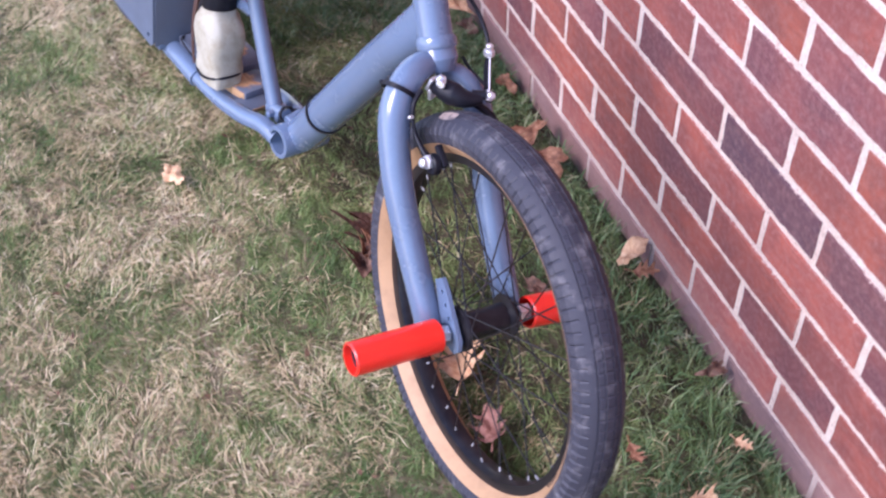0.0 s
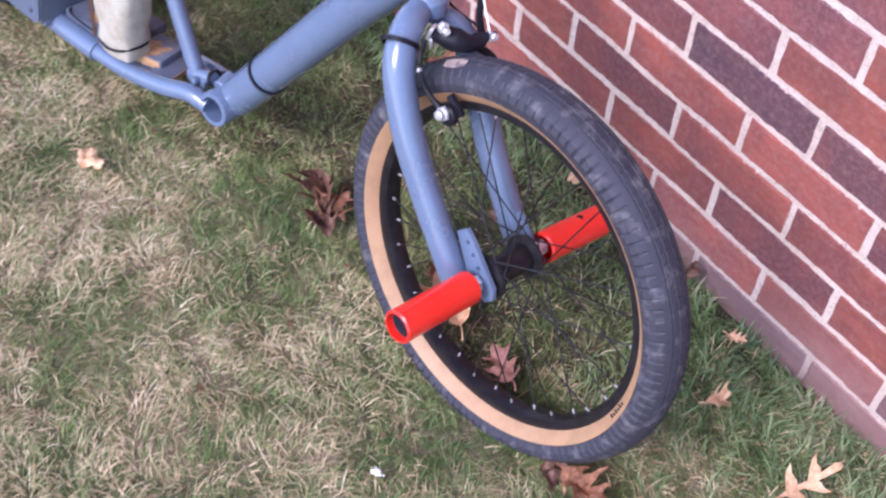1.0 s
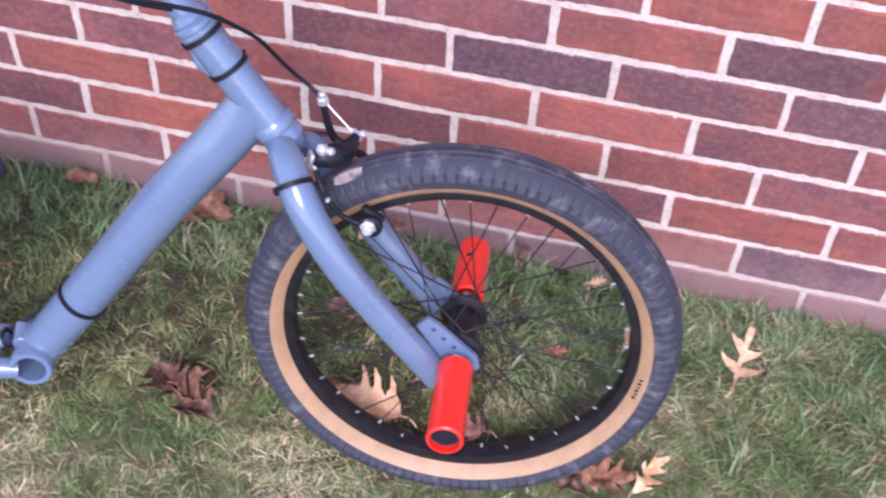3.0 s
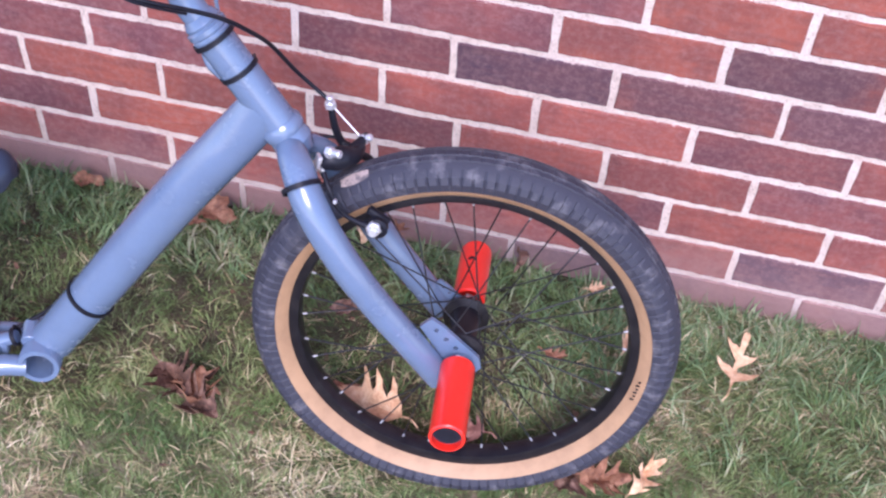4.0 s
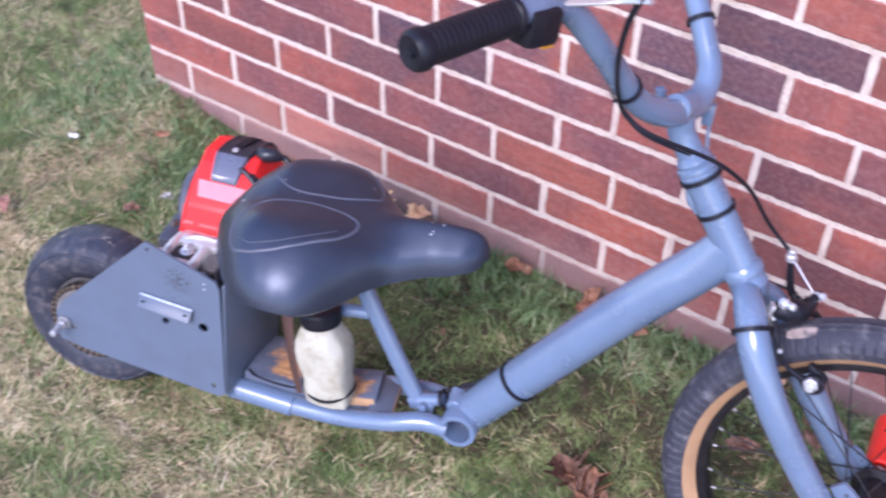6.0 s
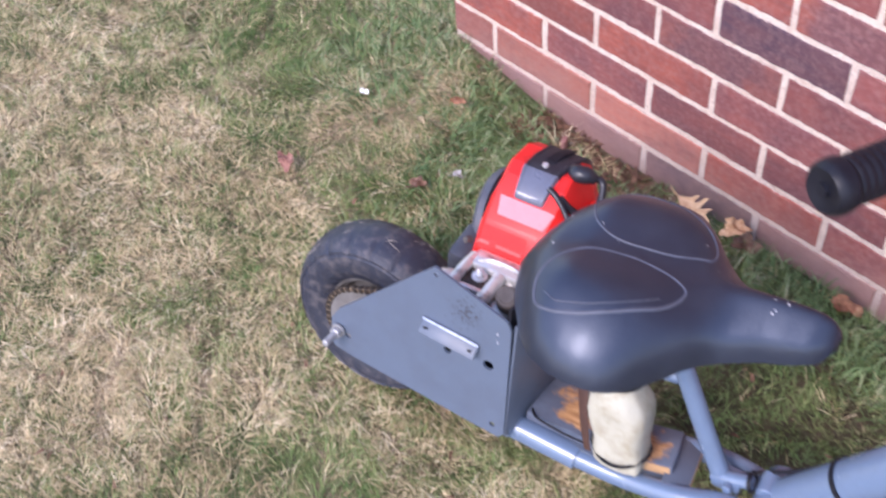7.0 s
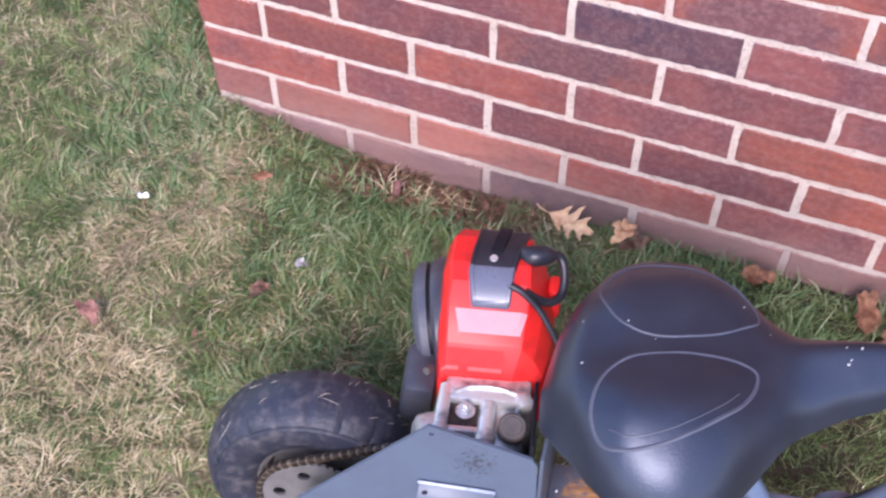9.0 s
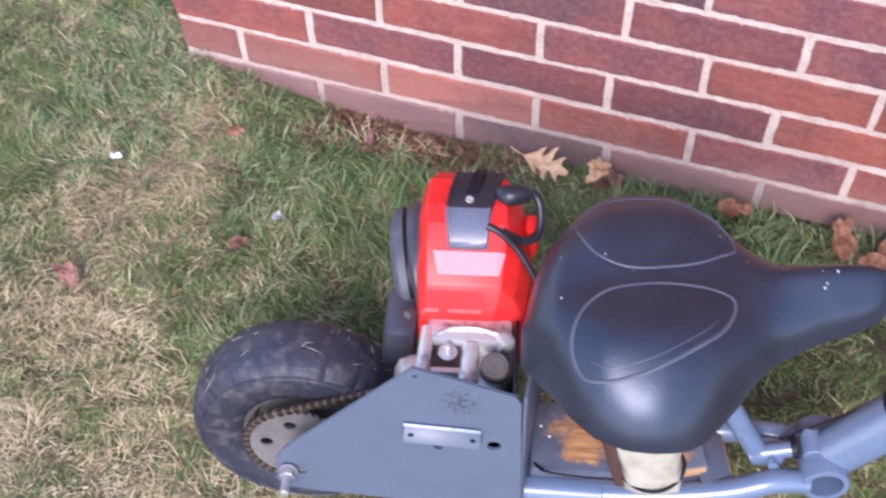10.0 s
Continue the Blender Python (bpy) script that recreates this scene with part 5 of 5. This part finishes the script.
ENG_SPR, R1, R2 = Vector((-0.385, 0, 0.100)), 0.0555, 0.016
d = Vector((ENG_SPR.x - RC.x, 0, ENG_SPR.z - RC.z))
L, base_a = d.length, math.atan2(d.z, d.x)
alpha = math.acos((R1 - R2) / L)
route = []
for k in range(41):
    a = base_a + alpha + (2 * math.pi - 2 * alpha) * k / 40
    route.append(Vector((RC.x + R1 * math.cos(a), SPROCKET_Y, RC.z + R1 * math.sin(a))))
for k in range(13):
    a = base_a - alpha + 2 * alpha * k / 12
    route.append(Vector((ENG_SPR.x + R2 * math.cos(a), SPROCKET_Y, ENG_SPR.z + R2 * math.sin(a))))
route.append(route[0])
lens = np.cumsum([0] + [(b - a).length for a, b in zip(route, route[1:])])
for i, sdist in enumerate(np.arange(0, lens[-1], 0.0047)):
    k = min(np.searchsorted(lens, sdist, side="right") - 1, len(route) - 2)
    f = (sdist - lens[k]) / max(lens[k + 1] - lens[k], 1e-6)
    p, t = route[k].lerp(route[k + 1], f), route[k + 1] - route[k]
    box((0.0066 if i % 2 else 0.0052, 0.0074 if i % 2 else 0.0054, 0.0078 if i % 2 else 0.0058), p, 0.0012, Euler((0, -math.atan2(t.z, t.x), 0)).to_matrix(), chain if i % 2 else rollers)
links = piece("drive_chain", chain, CHAIN, "oily brown drive chain", False)
part("rollers", rollers, ROLLER, links, "worn bronze coloured rollers", False)
ax = rod((-0.541, -0.102, 0.036), (-0.541, -0.040, 0.036), 0.0046, 16, 0.001)
rod((-0.541, -0.0822, 0.036), (-0.541, -0.0750, 0.036), 0.0074, 6, 0.001, ax)
lathe([(0.0048, 0), (0.0092, 0), (0.0092, 0.002), (0.0048, 0.002)], (-0.541, -0.0745, 0.036), (0, 1, 0), 24, ax, True)
piece("rear_axle", ax, NIPPLE, "threaded steel axle end with nut")

# engine
COVER = [(0.0180, -0.370, 0.0460, 0.158, 0.142), (0.0185, -0.370, 0.0465, 0.166, 0.125), (0.0220, -0.369, 0.0480, 0.1750, 0.105), (0.0330, -0.366, 0.0525, 0.1960, 0.098), (0.0355, -0.366, 0.0530, 0.1992, 0.098),
         (0.0580, -0.365, 0.0555, 0.2195, 0.095), (0.0610, -0.365, 0.0560, 0.2225, 0.095), (0.0780, -0.364, 0.0555, 0.2365, 0.095), (0.0960, -0.3655, 0.0565, 0.2445, 0.095), (0.1300, -0.3655, 0.0545, 0.2460, 0.095),
         (0.1480, -0.3650, 0.0490, 0.2385, 0.098), (0.1600, -0.3640, 0.0400, 0.2230, 0.105), (0.1660, -0.3640, 0.0280, 0.2000, 0.125)]
# half widths and half heights of the shroud's faceted section, from its lower left edge over the top to its lower right edge
SECTION = ((-1.0, -1.0), (-1.0, 0.38), (-0.955, 0.78), (-0.85, 0.975), (-0.81, 1.0), (0.47, 1.0), (0.53, 0.985), (0.77, 0.66), (0.95, 0.24), (1.03, -0.2), (1.05, -1.0))


def loft(sections, seg=28, p=3.2):
    """A body through upright rounded sections (y, middle x, half width, top, bottom); p: how boxy it is."""
    ring = [2 * math.pi * k / seg for k in range(seg)]
    ring = [(math.copysign(abs(math.cos(a)) ** (2 / p), math.cos(a)), math.copysign(abs(math.sin(a)) ** (2 / p), math.sin(a))) for a in ring]
    return skin(sections, ring)


def skin(sections, ring):
    """A body through upright sections (y, middle x, half width, top, bottom) of one outline."""
    bm = bmesh.new()
    rings = [[bm.verts.new((xc + hw * u, y, (zt + zb) / 2 + (zt - zb) / 2 * h)) for u, h in ring] for y, xc, hw, zt, zb in sections]
    for a, b in zip(rings, rings[1:]):
        for k in range(len(ring)):
            q = (k + 1) % len(ring)
            bm.faces.new((a[k], a[q], b[q], b[k]))
    bm.faces.new(rings[0])
    bm.faces.new(rings[-1][::-1])
    return bm


engine = piece("engine", skin(COVER, SECTION), COVER_RED, "red plastic shroud of a small two-stroke engine")
engine.data.set_sharp_from_angle(angle=radians(13))
STATIONS = np.array(COVER).T


def cover_z(x, y):
    """The height of the shroud's upper side."""
    xc, hw, zt, zb = (np.interp(y, STATIONS[0], row) for row in STATIONS[1:])
    h = np.interp((x - xc) / hw, [u for u, _ in SECTION[2:-1]], [v for _, v in SECTION[2:-1]])
    return float((zt + zb) / 2 + (zt - zb) / 2 * h)


def cover_strip(rows, across):
    """A strip laid over the shroud; rows of (y, middle x, half width, lift), across: pairs of (sideways, drop)."""
    bm = bmesh.new()
    made = [[bm.verts.new((xc + sx * hw, y, (cover_z(xc, y) if flat else cover_z(xc + sx * hw, y)) + lift + dz)) for sx, dz in across] for y, xc, hw, lift, flat in rows]
    for a, b in zip(made, made[1:]):
        for k in range(len(across) - 1):
            bm.faces.new((a[k], a[k + 1], b[k + 1], b[k]))
    return bm, made


strap_rows = [(0.0590, -0.3711, 0.0160, 0.0035, 1), (0.0600, -0.3711, 0.0172, 0.0062, 1), (0.0620, -0.3712, 0.0180, 0.0072, 1), (0.0840, -0.3725, 0.0208, 0.0080, 1), (0.0885, -0.3722, 0.0214, 0.0074, 1), (0.0920, -0.3715, 0.0216, 0.0068, 1),
              (0.1100, -0.3690, 0.0225, 0.0062, 1), (0.1390, -0.3630, 0.0240, 0.0060, 1), (0.1550, -0.3620, 0.0235, 0.0055, 1), (0.1650, -0.3620, 0.0200, 0.0040, 1)]
STRAP = ((-1.10, -0.012), (-1.02, -0.0012), (-0.98, 0.0), (-0.86, 0.0), (-0.82, -0.0010), (0.82, -0.0010), (0.86, 0.0), (0.98, 0.0), (1.02, -0.0012), (1.10, -0.012))
st, ends = cover_strip(strap_rows[4:], STRAP)
st.faces.new(ends[-1])
part("top_cover", st, TOP_BLACK, engine, "dark plastic top cover across the engine")
# Front face of the same cover, with its sky sheen painted on.
fr, ends = cover_strip(strap_rows[:5], STRAP)
fr.faces.new(ends[0][::-1])
part("cover_front", fr, COVER_SHEEN, engine, "front face of the dark top cover, sky sheen painted blue-grey")
# Black strip laid on the cover, in place of a recessed slot's shade.
slot, _ = cover_strip([(y, x, 0.0062, 0.0068, 1) for y, x in ((0.106, -0.3695), (0.122, -0.3665), (0.138, -0.3632), (0.150, -0.3625))], ((-1, -0.002), (-0.9, 0.0), (0.9, 0.0), (1, -0.002)))
part("slot_shade", slot, BLACK, engine)
part("top_screw", lathe([(0, 0.0), (0.0040, 0.0), (0.0034, 0.0016), (0.0012, 0.0016), (0, 0.0010)], (-0.3715, 0.0975, cover_z(-0.3715, 0.0975) + 0.0052), (0, -0.2, 1), 16), STEEL, engine, "steel screw head")
lab, _ = cover_strip([(y, -0.3697, w, 0.0010, 0) for y, w in ((0.0405, 0.0290), (0.0490, 0.0318), (0.0572, 0.0345))], [(k / 6 - 1, 0.0) for k in range(13)])
ext = bmesh.ops.extrude_face_region(lab, geom=lab.faces[:])
bmesh.ops.translate(lab, vec=(0, -0.0004, 0.0006), verts=[v for v in ext["geom"] if isinstance(v, bmesh.types.BMVert)])
part("label_panel", lab, LABEL_SHEEN, engine, "red label panel on the shroud, sky sheen painted pale pink", False)
for x0, x1 in ((-0.4135, -0.397), (-0.388, -0.356)):
    rib, _ = cover_strip([(y, (x0 + x1) / 2, (x1 - x0) / 2, d, 0) for y, d in ((0.0205, -0.0008), (0.0214, 0.0006), (0.0222, 0.0006), (0.0232, -0.0008))], [(k / 4 - 1, 0.0) for k in range(9)])
    part("moulded_line", rib, PALE_RED, engine, "pale red moulding line on the shroud")
grime, _ = cover_strip([(y, -0.384, w, 0.0005, 0) for y, w in ((0.0238, 0.0315), (0.0270, 0.0310), (0.0310, 0.0290))], [(k / 6 - 1, 0.0) for k in range(13)])
part("grime_band", grime, GRIME_RED, engine, "dull grimy band across the shroud's front")
part("spark_plug_boot", tube([(-0.346, 0.116, 0.243), (-0.335, 0.108, 0.247), (-0.324, 0.110, 0.247), (-0.316, 0.114, 0.243)], [0.0070, 0.0105, 0.0100, 0.0062], 18), TOP_BLACK, engine, "black rubber spark plug boot")
part("ignition_lead", tube([(-0.322, 0.113, 0.245), (-0.309, 0.118, 0.240), (-0.303, 0.109, 0.228), (-0.304, 0.094, 0.214), (-0.313, 0.083, 0.212), (-0.327, 0.0765, 0.2200), (-0.340, 0.0745, 0.2330)], 0.0044, 12), TOP_BLACK, engine, "black ignition lead")
part("fuel_hose", tube([(-0.354, 0.0735, 0.2390), (-0.342, 0.0705, 0.2340), (-0.327, 0.0655, 0.2210), (-0.315, 0.0580, 0.2060), (-0.304, 0.0500, 0.1880), (-0.298, 0.0430, 0.1720)], 0.0034, 12), TOP_BLACK, engine, "thin grey hose over the shroud")
starter_axis = (1, 0.10, 0.12)


def starter_part(prof):
    """A turned part of the starter, lower than it is wide."""
    bm = lathe([(q * 1.16, h) for q, h in prof], (-0.431, 0.120, 0.142), starter_axis, 40)
    for v in bm.verts:
        v.co.z = 0.142 + (v.co.z - 0.142) * 0.80
    return bm


part("recoil_starter", starter_part([(0, 0.002), (0.052, 0.002), (0.056, 0.006), (0.057, 0.014), (0.055, 0.028), (0, 0.030)]), GREY_PLASTIC, engine, "dark grey recoil starter housing")
# Solid black disc drawn for the shade between the two housings.
part("starter_gap", starter_part([(0, -0.004), (0.050, -0.004), (0.050, 0.003), (0, 0.003)]), BLACK, engine, "black disc for the shaded gap behind the starter cover")
part("starter_cover", starter_part([(0, -0.019), (0.030, -0.019), (0.046, -0.016), (0.052, -0.010), (0.053, -0.002), (0, -0.001)]), DUSTY_GREY, engine, "dusty grey starter cover")
part("starter_foot", box((0.034, 0.060, 0.070), (-0.438, 0.055, 0.110), 0.010, Euler((0.2, 0.1, 0)).to_matrix()), GREY_PLASTIC, engine)
part("red_side_pad", box((0.014, 0.026, 0.040), (-0.311, 0.110, 0.192), 0.006), COVER_RED, engine)
case = loft([(-0.052, -0.372, 0.036, 0.136, 0.080), (-0.042, -0.372, 0.042, 0.145, 0.070), (-0.012, -0.368, 0.045, 0.150, 0.060), (0.016, -0.366, 0.047, 0.154, 0.060), (0.10, -0.364, 0.046, 0.150, 0.050)], 24, 4.0)
part("crankcase", case, ALLOY, engine, "dirty cast alloy crankcase")
ledge = box((0.082, 0.030, 0.016), (-0.3665, 0.0080, 0.1570), 0.004)
tube([(-0.397, 0.000, 0.1645), (-0.385, 0.006, 0.1660), (-0.368, 0.008, 0.1665), (-0.350, 0.006, 0.1660), (-0.336, 0.001, 0.1650)], 0.0026, 10, 6, ledge)
part("case_ledge", ledge, ALLOY, engine, "bright cast ledge under the shroud")
side_wall = tube([(-0.4065, 0.010, 0.160), (-0.4075, -0.016, 0.160), (-0.4085, -0.042, 0.154)], [0.0065, 0.0068, 0.0072], 16)
rod((-0.4085, -0.034, 0.156), (-0.4088, -0.046, 0.153), 0.0090, 18, 0.002, side_wall)
part("case_rib", side_wall, ALLOY, engine)
seat = box((0.030, 0.030, 0.007), (-0.3865, -0.0180, 0.1535), 0.0015)
part("bolt_seat", seat, CHAIN, engine, "dark plate at the recess round the bolt")
stud = lathe([(0, 0), (0.0092, 0), (0.0092, 0.0018), (0.0074, 0.0020), (0, 0.0020)], (-0.3860, -0.0160, 0.1568), (0, -0.1, 1), 24)
rod((-0.3860, -0.0162, 0.1588), (-0.3860, -0.0168, 0.1648), 0.0062, 6, 0.0010, stud)
rod((-0.3860, -0.0168, 0.1648), (-0.3860, -0.0172, 0.1690), 0.0036, 14, 0.0006, stud)
part("case_bolt", stud, STEEL, engine, "steel bolt with a washer")
part("case_lip", box((0.030, 0.007, 0.012), (-0.3865, -0.0370, 0.1520), 0.002), ALLOY, engine)
boss = rod((-0.3650, -0.006, 0.1585), (-0.3656, -0.056, 0.1515), 0.0085, 22, 0.002)
rod((-0.3655, -0.040, 0.1538), (-0.3656, -0.050, 0.1524), 0.0100, 22, 0.0015, boss)
part("case_boss", boss, ALLOY, engine, "round cast boss")
drum = lathe([(0, 0.0), (0.0085, 0.0), (0.0092, -0.0012), (0.0118, -0.0012), (0.0134, -0.0030), (0.0138, -0.0060), (0.0138, -0.030), (0, -0.030)], (-0.3405, -0.036, 0.166), (0.05, -0.45, 0.9), 28)
part("muffler", drum, SOOTY, engine, "dark round fitting beside the crankcase")
hub = lathe([(0, 0.022), (0.010, 0.022), (0.017, 0.018), (0.020, 0.010), (0.021, 0.0), (0, 0.0)], (-0.412, -0.032, 0.140), (-1, -0.25, 0.2), 28)
part("crank_end", hub, ALLOY, engine, "rounded cast crank end")
# Thin black plate right of the crankcase, taken for a gusset.
part("case_gusset", box((0.004, 0.078, 0.095), (-0.3215, -0.026, 0.128), 0.0015), BLACK, engine)
part("case_corner", box((0.016, 0.016, 0.020), (-0.333, -0.002, 0.158), 0.004, Euler((0.2, 0.15, 0.5)).to_matrix()), ALLOY, engine)
part("starter_bolt", rod((-0.4235, 0.030, 0.163), (-0.4280, 0.021, 0.166), 0.0044, 6, 0.001), SOOTY, engine)

# fuel bottle
BOT = Vector((-0.179, -0.030, -0.006))
secs = [(0.000, 0.024, 0.020), (0.003, 0.0285, 0.025), (0.012, 0.0305, 0.027), (0.024, 0.0312, 0.0272), (0.037, 0.0300, 0.0262), (0.050, 0.0325, 0.0280), (0.064, 0.0338, 0.0284), (0.078, 0.0345, 0.0290), (0.090, 0.0335, 0.0285), (0.100, 0.0290, 0.0250), (0.108, 0.0240, 0.0220), (0.118, 0.0215, 0.0215)]
bm = bmesh.new()
rings = []
for i, (z, a, b) in enumerate(secs):
    rings.append([bm.verts.new(BOT + Vector((a * math.copysign(abs(math.cos(t)) ** 0.52, math.cos(t)) - z * 0.16, b * math.copysign(abs(math.sin(t)) ** 0.52, math.sin(t)) + z * 0.05 + 0.0014 * math.sin(5 * t + 60 * z) + 0.0012 * math.sin(3 * t - 95 * z), z))) for t in np.linspace(0, 2 * math.pi, 28, endpoint=False)])
for a, b in zip(rings, rings[1:]):
    for k in range(28):
        bm.faces.new((a[k], a[(k + 1) % 28], b[(k + 1) % 28], b[k]))
bm.faces.new(rings[0])
bm.faces.new(rings[-1][::-1])
bottle = piece("fuel_bottle", bm, BOTTLE, "cloudy white plastic fuel bottle tied to the frame")
part("cap", lathe([(0, 0.0), (0.0255, 0.0), (0.0265, 0.003), (0.0265, 0.018), (0.024, 0.021), (0, 0.021)], BOT + Vector((-0.0185, 0.006, 0.114)), (-0.16, 0.05, 1), 32), BLACK, bottle, "black screw cap")
loop = [BOT + Vector((0.034 * math.cos(t) - 0.003, 0.0305 * math.sin(t), 0.020 + 0.004 * math.cos(t * 2))) for t in np.linspace(0, 2 * math.pi, 17)]
part("tie_wire", tube(loop, 0.0018, 8, 3, caps=False), BLACK, bottle, "black wire tied round the bottle")
strap = tube([(-0.256, -0.002, 0.146), (-0.243, -0.028, 0.122), (-0.232, -0.044, 0.086), (-0.222, -0.052, 0.044), (-0.213, -0.054, 0.010)], [0.010, 0.011, 0.008, 0.0062, 0.005], 10, 6, flat=(0.35, (0.3, 1, 0)))
piece("rusty_strap", strap, RUSTY, "rusty metal strap beside the bottle")

# saddle


def saddle_w(x):
    """Half width of the near flank."""
    return float(np.interp(x, [-0.318, -0.314, -0.305, -0.294, -0.288, -0.276, -0.2545, -0.230, -0.205, -0.180, -0.1645, -0.136, -0.113, -0.100, -0.060, -0.030, -0.014, -0.005, 0.001, 0.004],
                           [0.004, 0.018, 0.036, 0.055, 0.066, 0.086, 0.110, 0.1235, 0.129, 0.128, 0.121, 0.090, 0.061, 0.050, 0.037, 0.0325, 0.0285, 0.0225, 0.0140, 0.0040]))


def saddle_far_w(x):
    """Half width of the far flank, a little fuller than the near one."""
    return float(np.interp(x, [-0.318, -0.314, -0.305, -0.288, -0.262, -0.232, -0.180, -0.155, -0.130, -0.100, -0.060, -0.030, -0.014, -0.005, 0.001, 0.004],
                           [0.004, 0.034, 0.072, 0.110, 0.141, 0.153, 0.147, 0.121, 0.080, 0.050, 0.037, 0.0325, 0.0285, 0.0225, 0.0140, 0.0040]))


def saddle_mid(x):
    return -0.008 + 0.16 * x


def saddle_top(x):
    return float(np.interp(x, [-0.318, -0.308, -0.29, -0.25, -0.20, -0.15, -0.10, -0.05, -0.02, -0.006, 0.001, 0.004], [0.246, 0.268, 0.284, 0.297, 0.298, 0.293, 0.290, 0.291, 0.288, 0.282, 0.273, 0.262]))


def saddle_drop(x):
    return float(np.interp(x, [-0.318, -0.30, -0.25, -0.19, -0.14, -0.09, -0.03, -0.006, 0.004], [0.045, 0.064, 0.077, 0.080, 0.077, 0.062, 0.050, 0.038, 0.012]))


def saddle_z(x, y):
    """The height of the saddle's upper side."""
    off = y - saddle_mid(x)
    u = min(abs(off) / (saddle_far_w(x) if off > 0 else saddle_w(x)), 1.0)
    back = np.interp(x, [-0.30, -0.25, -0.15, -0.10], [0.3, 1, 0.8, 0.0])
    lobes = 0.010 * math.exp(-((abs(y - saddle_mid(x)) - 0.058) / 0.034) ** 2) * back - 0.004 * back
    full = float(np.interp(x, [-0.28, -0.20, -0.10], [2.3, 2.6, 2.0]))
    lobes += 0.013 * min(max(off / 0.07, 0.0), 1.0) * back
    nose = float(np.interp(x, [-0.17, -0.09], [0.0, 1.0]))
    fall = 1 - (1 - u ** full) ** 0.5
    slope = 0.62 * max(0.0, (u - 0.06) / 0.94) ** 1.2 + 0.38 * u ** 14
    return saddle_top(x) + lobes - saddle_drop(x) * (fall * (1 - nose) + slope * nose)


bm = bmesh.new()
rows = []
xs = list(-0.318 + 0.322 * (0.5 - 0.5 * np.cos(np.linspace(0.0, math.pi, 56))))
for x in xs:
    row = []
    for a in np.linspace(-1, 1, 41):
        u = math.sin(a * math.pi / 2)
        y = saddle_mid(x) + u * (saddle_far_w(x) if u > 0 else saddle_w(x))
        row.append(bm.verts.new((x, y, saddle_z(x, y))))
    for a in np.linspace(1, -1, 9)[1:-1]:
        y = saddle_mid(x) + a * (saddle_far_w(x) if a > 0 else saddle_w(x)) * 0.88
        row.append(bm.verts.new((x, y, saddle_top(x) - saddle_drop(x) + 0.004 + 0.012 * (1 - a * a))))
    rows.append(row)
for a, b in zip(rows, rows[1:]):
    for k in range(len(a)):
        q = (k + 1) % len(a)
        bm.faces.new((a[k], a[q], b[q], b[k]))
bm.faces.new(rows[0])
bm.faces.new(rows[-1][::-1])
bmesh.ops.smooth_vert(bm, verts=bm.verts, factor=0.5, use_axis_x=True, use_axis_y=True, use_axis_z=True)
saddle = piece("saddle", bm, SADDLE, "wide black padded vinyl cruiser saddle")


def seam(points, r, closed=True, lift=0.0004):
    pts = spline([(x, y, 0) for x, y in (points[-1:] + points + points[:2] if closed else points)], 6)
    pts = pts[6:-6] if closed else pts
    return tube([(p.x, p.y, saddle_z(p.x, p.y) + lift) for p in pts], r, 6, 1, caps=not closed)


NEAR_SEAM = [(-0.277, -0.104), (-0.268, -0.074), (-0.246, -0.0545), (-0.215, -0.047), (-0.178, -0.0455), (-0.153, -0.0497), (-0.141, -0.059), (-0.148, -0.081), (-0.167, -0.102), (-0.206, -0.1265), (-0.244, -0.136), (-0.267, -0.128)]
FAR_SEAM = [(-0.272, 0.024), (-0.265, -0.006), (-0.248, -0.025), (-0.218, -0.031), (-0.177, -0.023), (-0.150, -0.010), (-0.136, 0.003), (-0.143, 0.026), (-0.170, 0.048), (-0.212, 0.064), (-0.252, 0.056)]
part("seam", seam(NEAR_SEAM, 0.0020, True, -0.0010), PIPING, saddle, "raised grey stitched seam")
part("seam", seam(FAR_SEAM, 0.0014, True, -0.0004), PIPING, saddle, "raised grey stitched seam")
part("stitching", seam([(-0.262, -0.122), (-0.244, -0.129), (-0.208, -0.120), (-0.174, -0.099), (-0.158, -0.083)], 0.0006, False), PIPING, saddle)
spots = random.Random(3)
fleck = bmesh.new()
marks = [(-0.062, -0.031, 0.0014), (-0.060, -0.028, 0.0010), (-0.051, -0.019, 0.0011), (-0.286, -0.057, 0.0011), (-0.292, -0.151, 0.0011), (-0.299, -0.138, 0.0010)]
for k in range(7):
    x = spots.uniform(-0.29, -0.02)
    marks.append((x, saddle_mid(x) + spots.uniform(-0.9, 0.9) * saddle_w(x), spots.uniform(0.0004, 0.0007)))
for x, y, r in marks:
    lathe([(0, 0.0006), (r, 0.0003), (r, -0.001)], (x, y, saddle_z(x, y)), (0, 0, 1), 7, fleck)
tagged(part("flecks", fleck, PALE_FLECK, saddle, "small pale flecks and scuffs"), kind="stuff")
piece("saddle_clamp", box((0.060, 0.045, 0.025), (-0.195, -0.030, 0.205), 0.006), BLACK, "black seat clamp under the saddle")
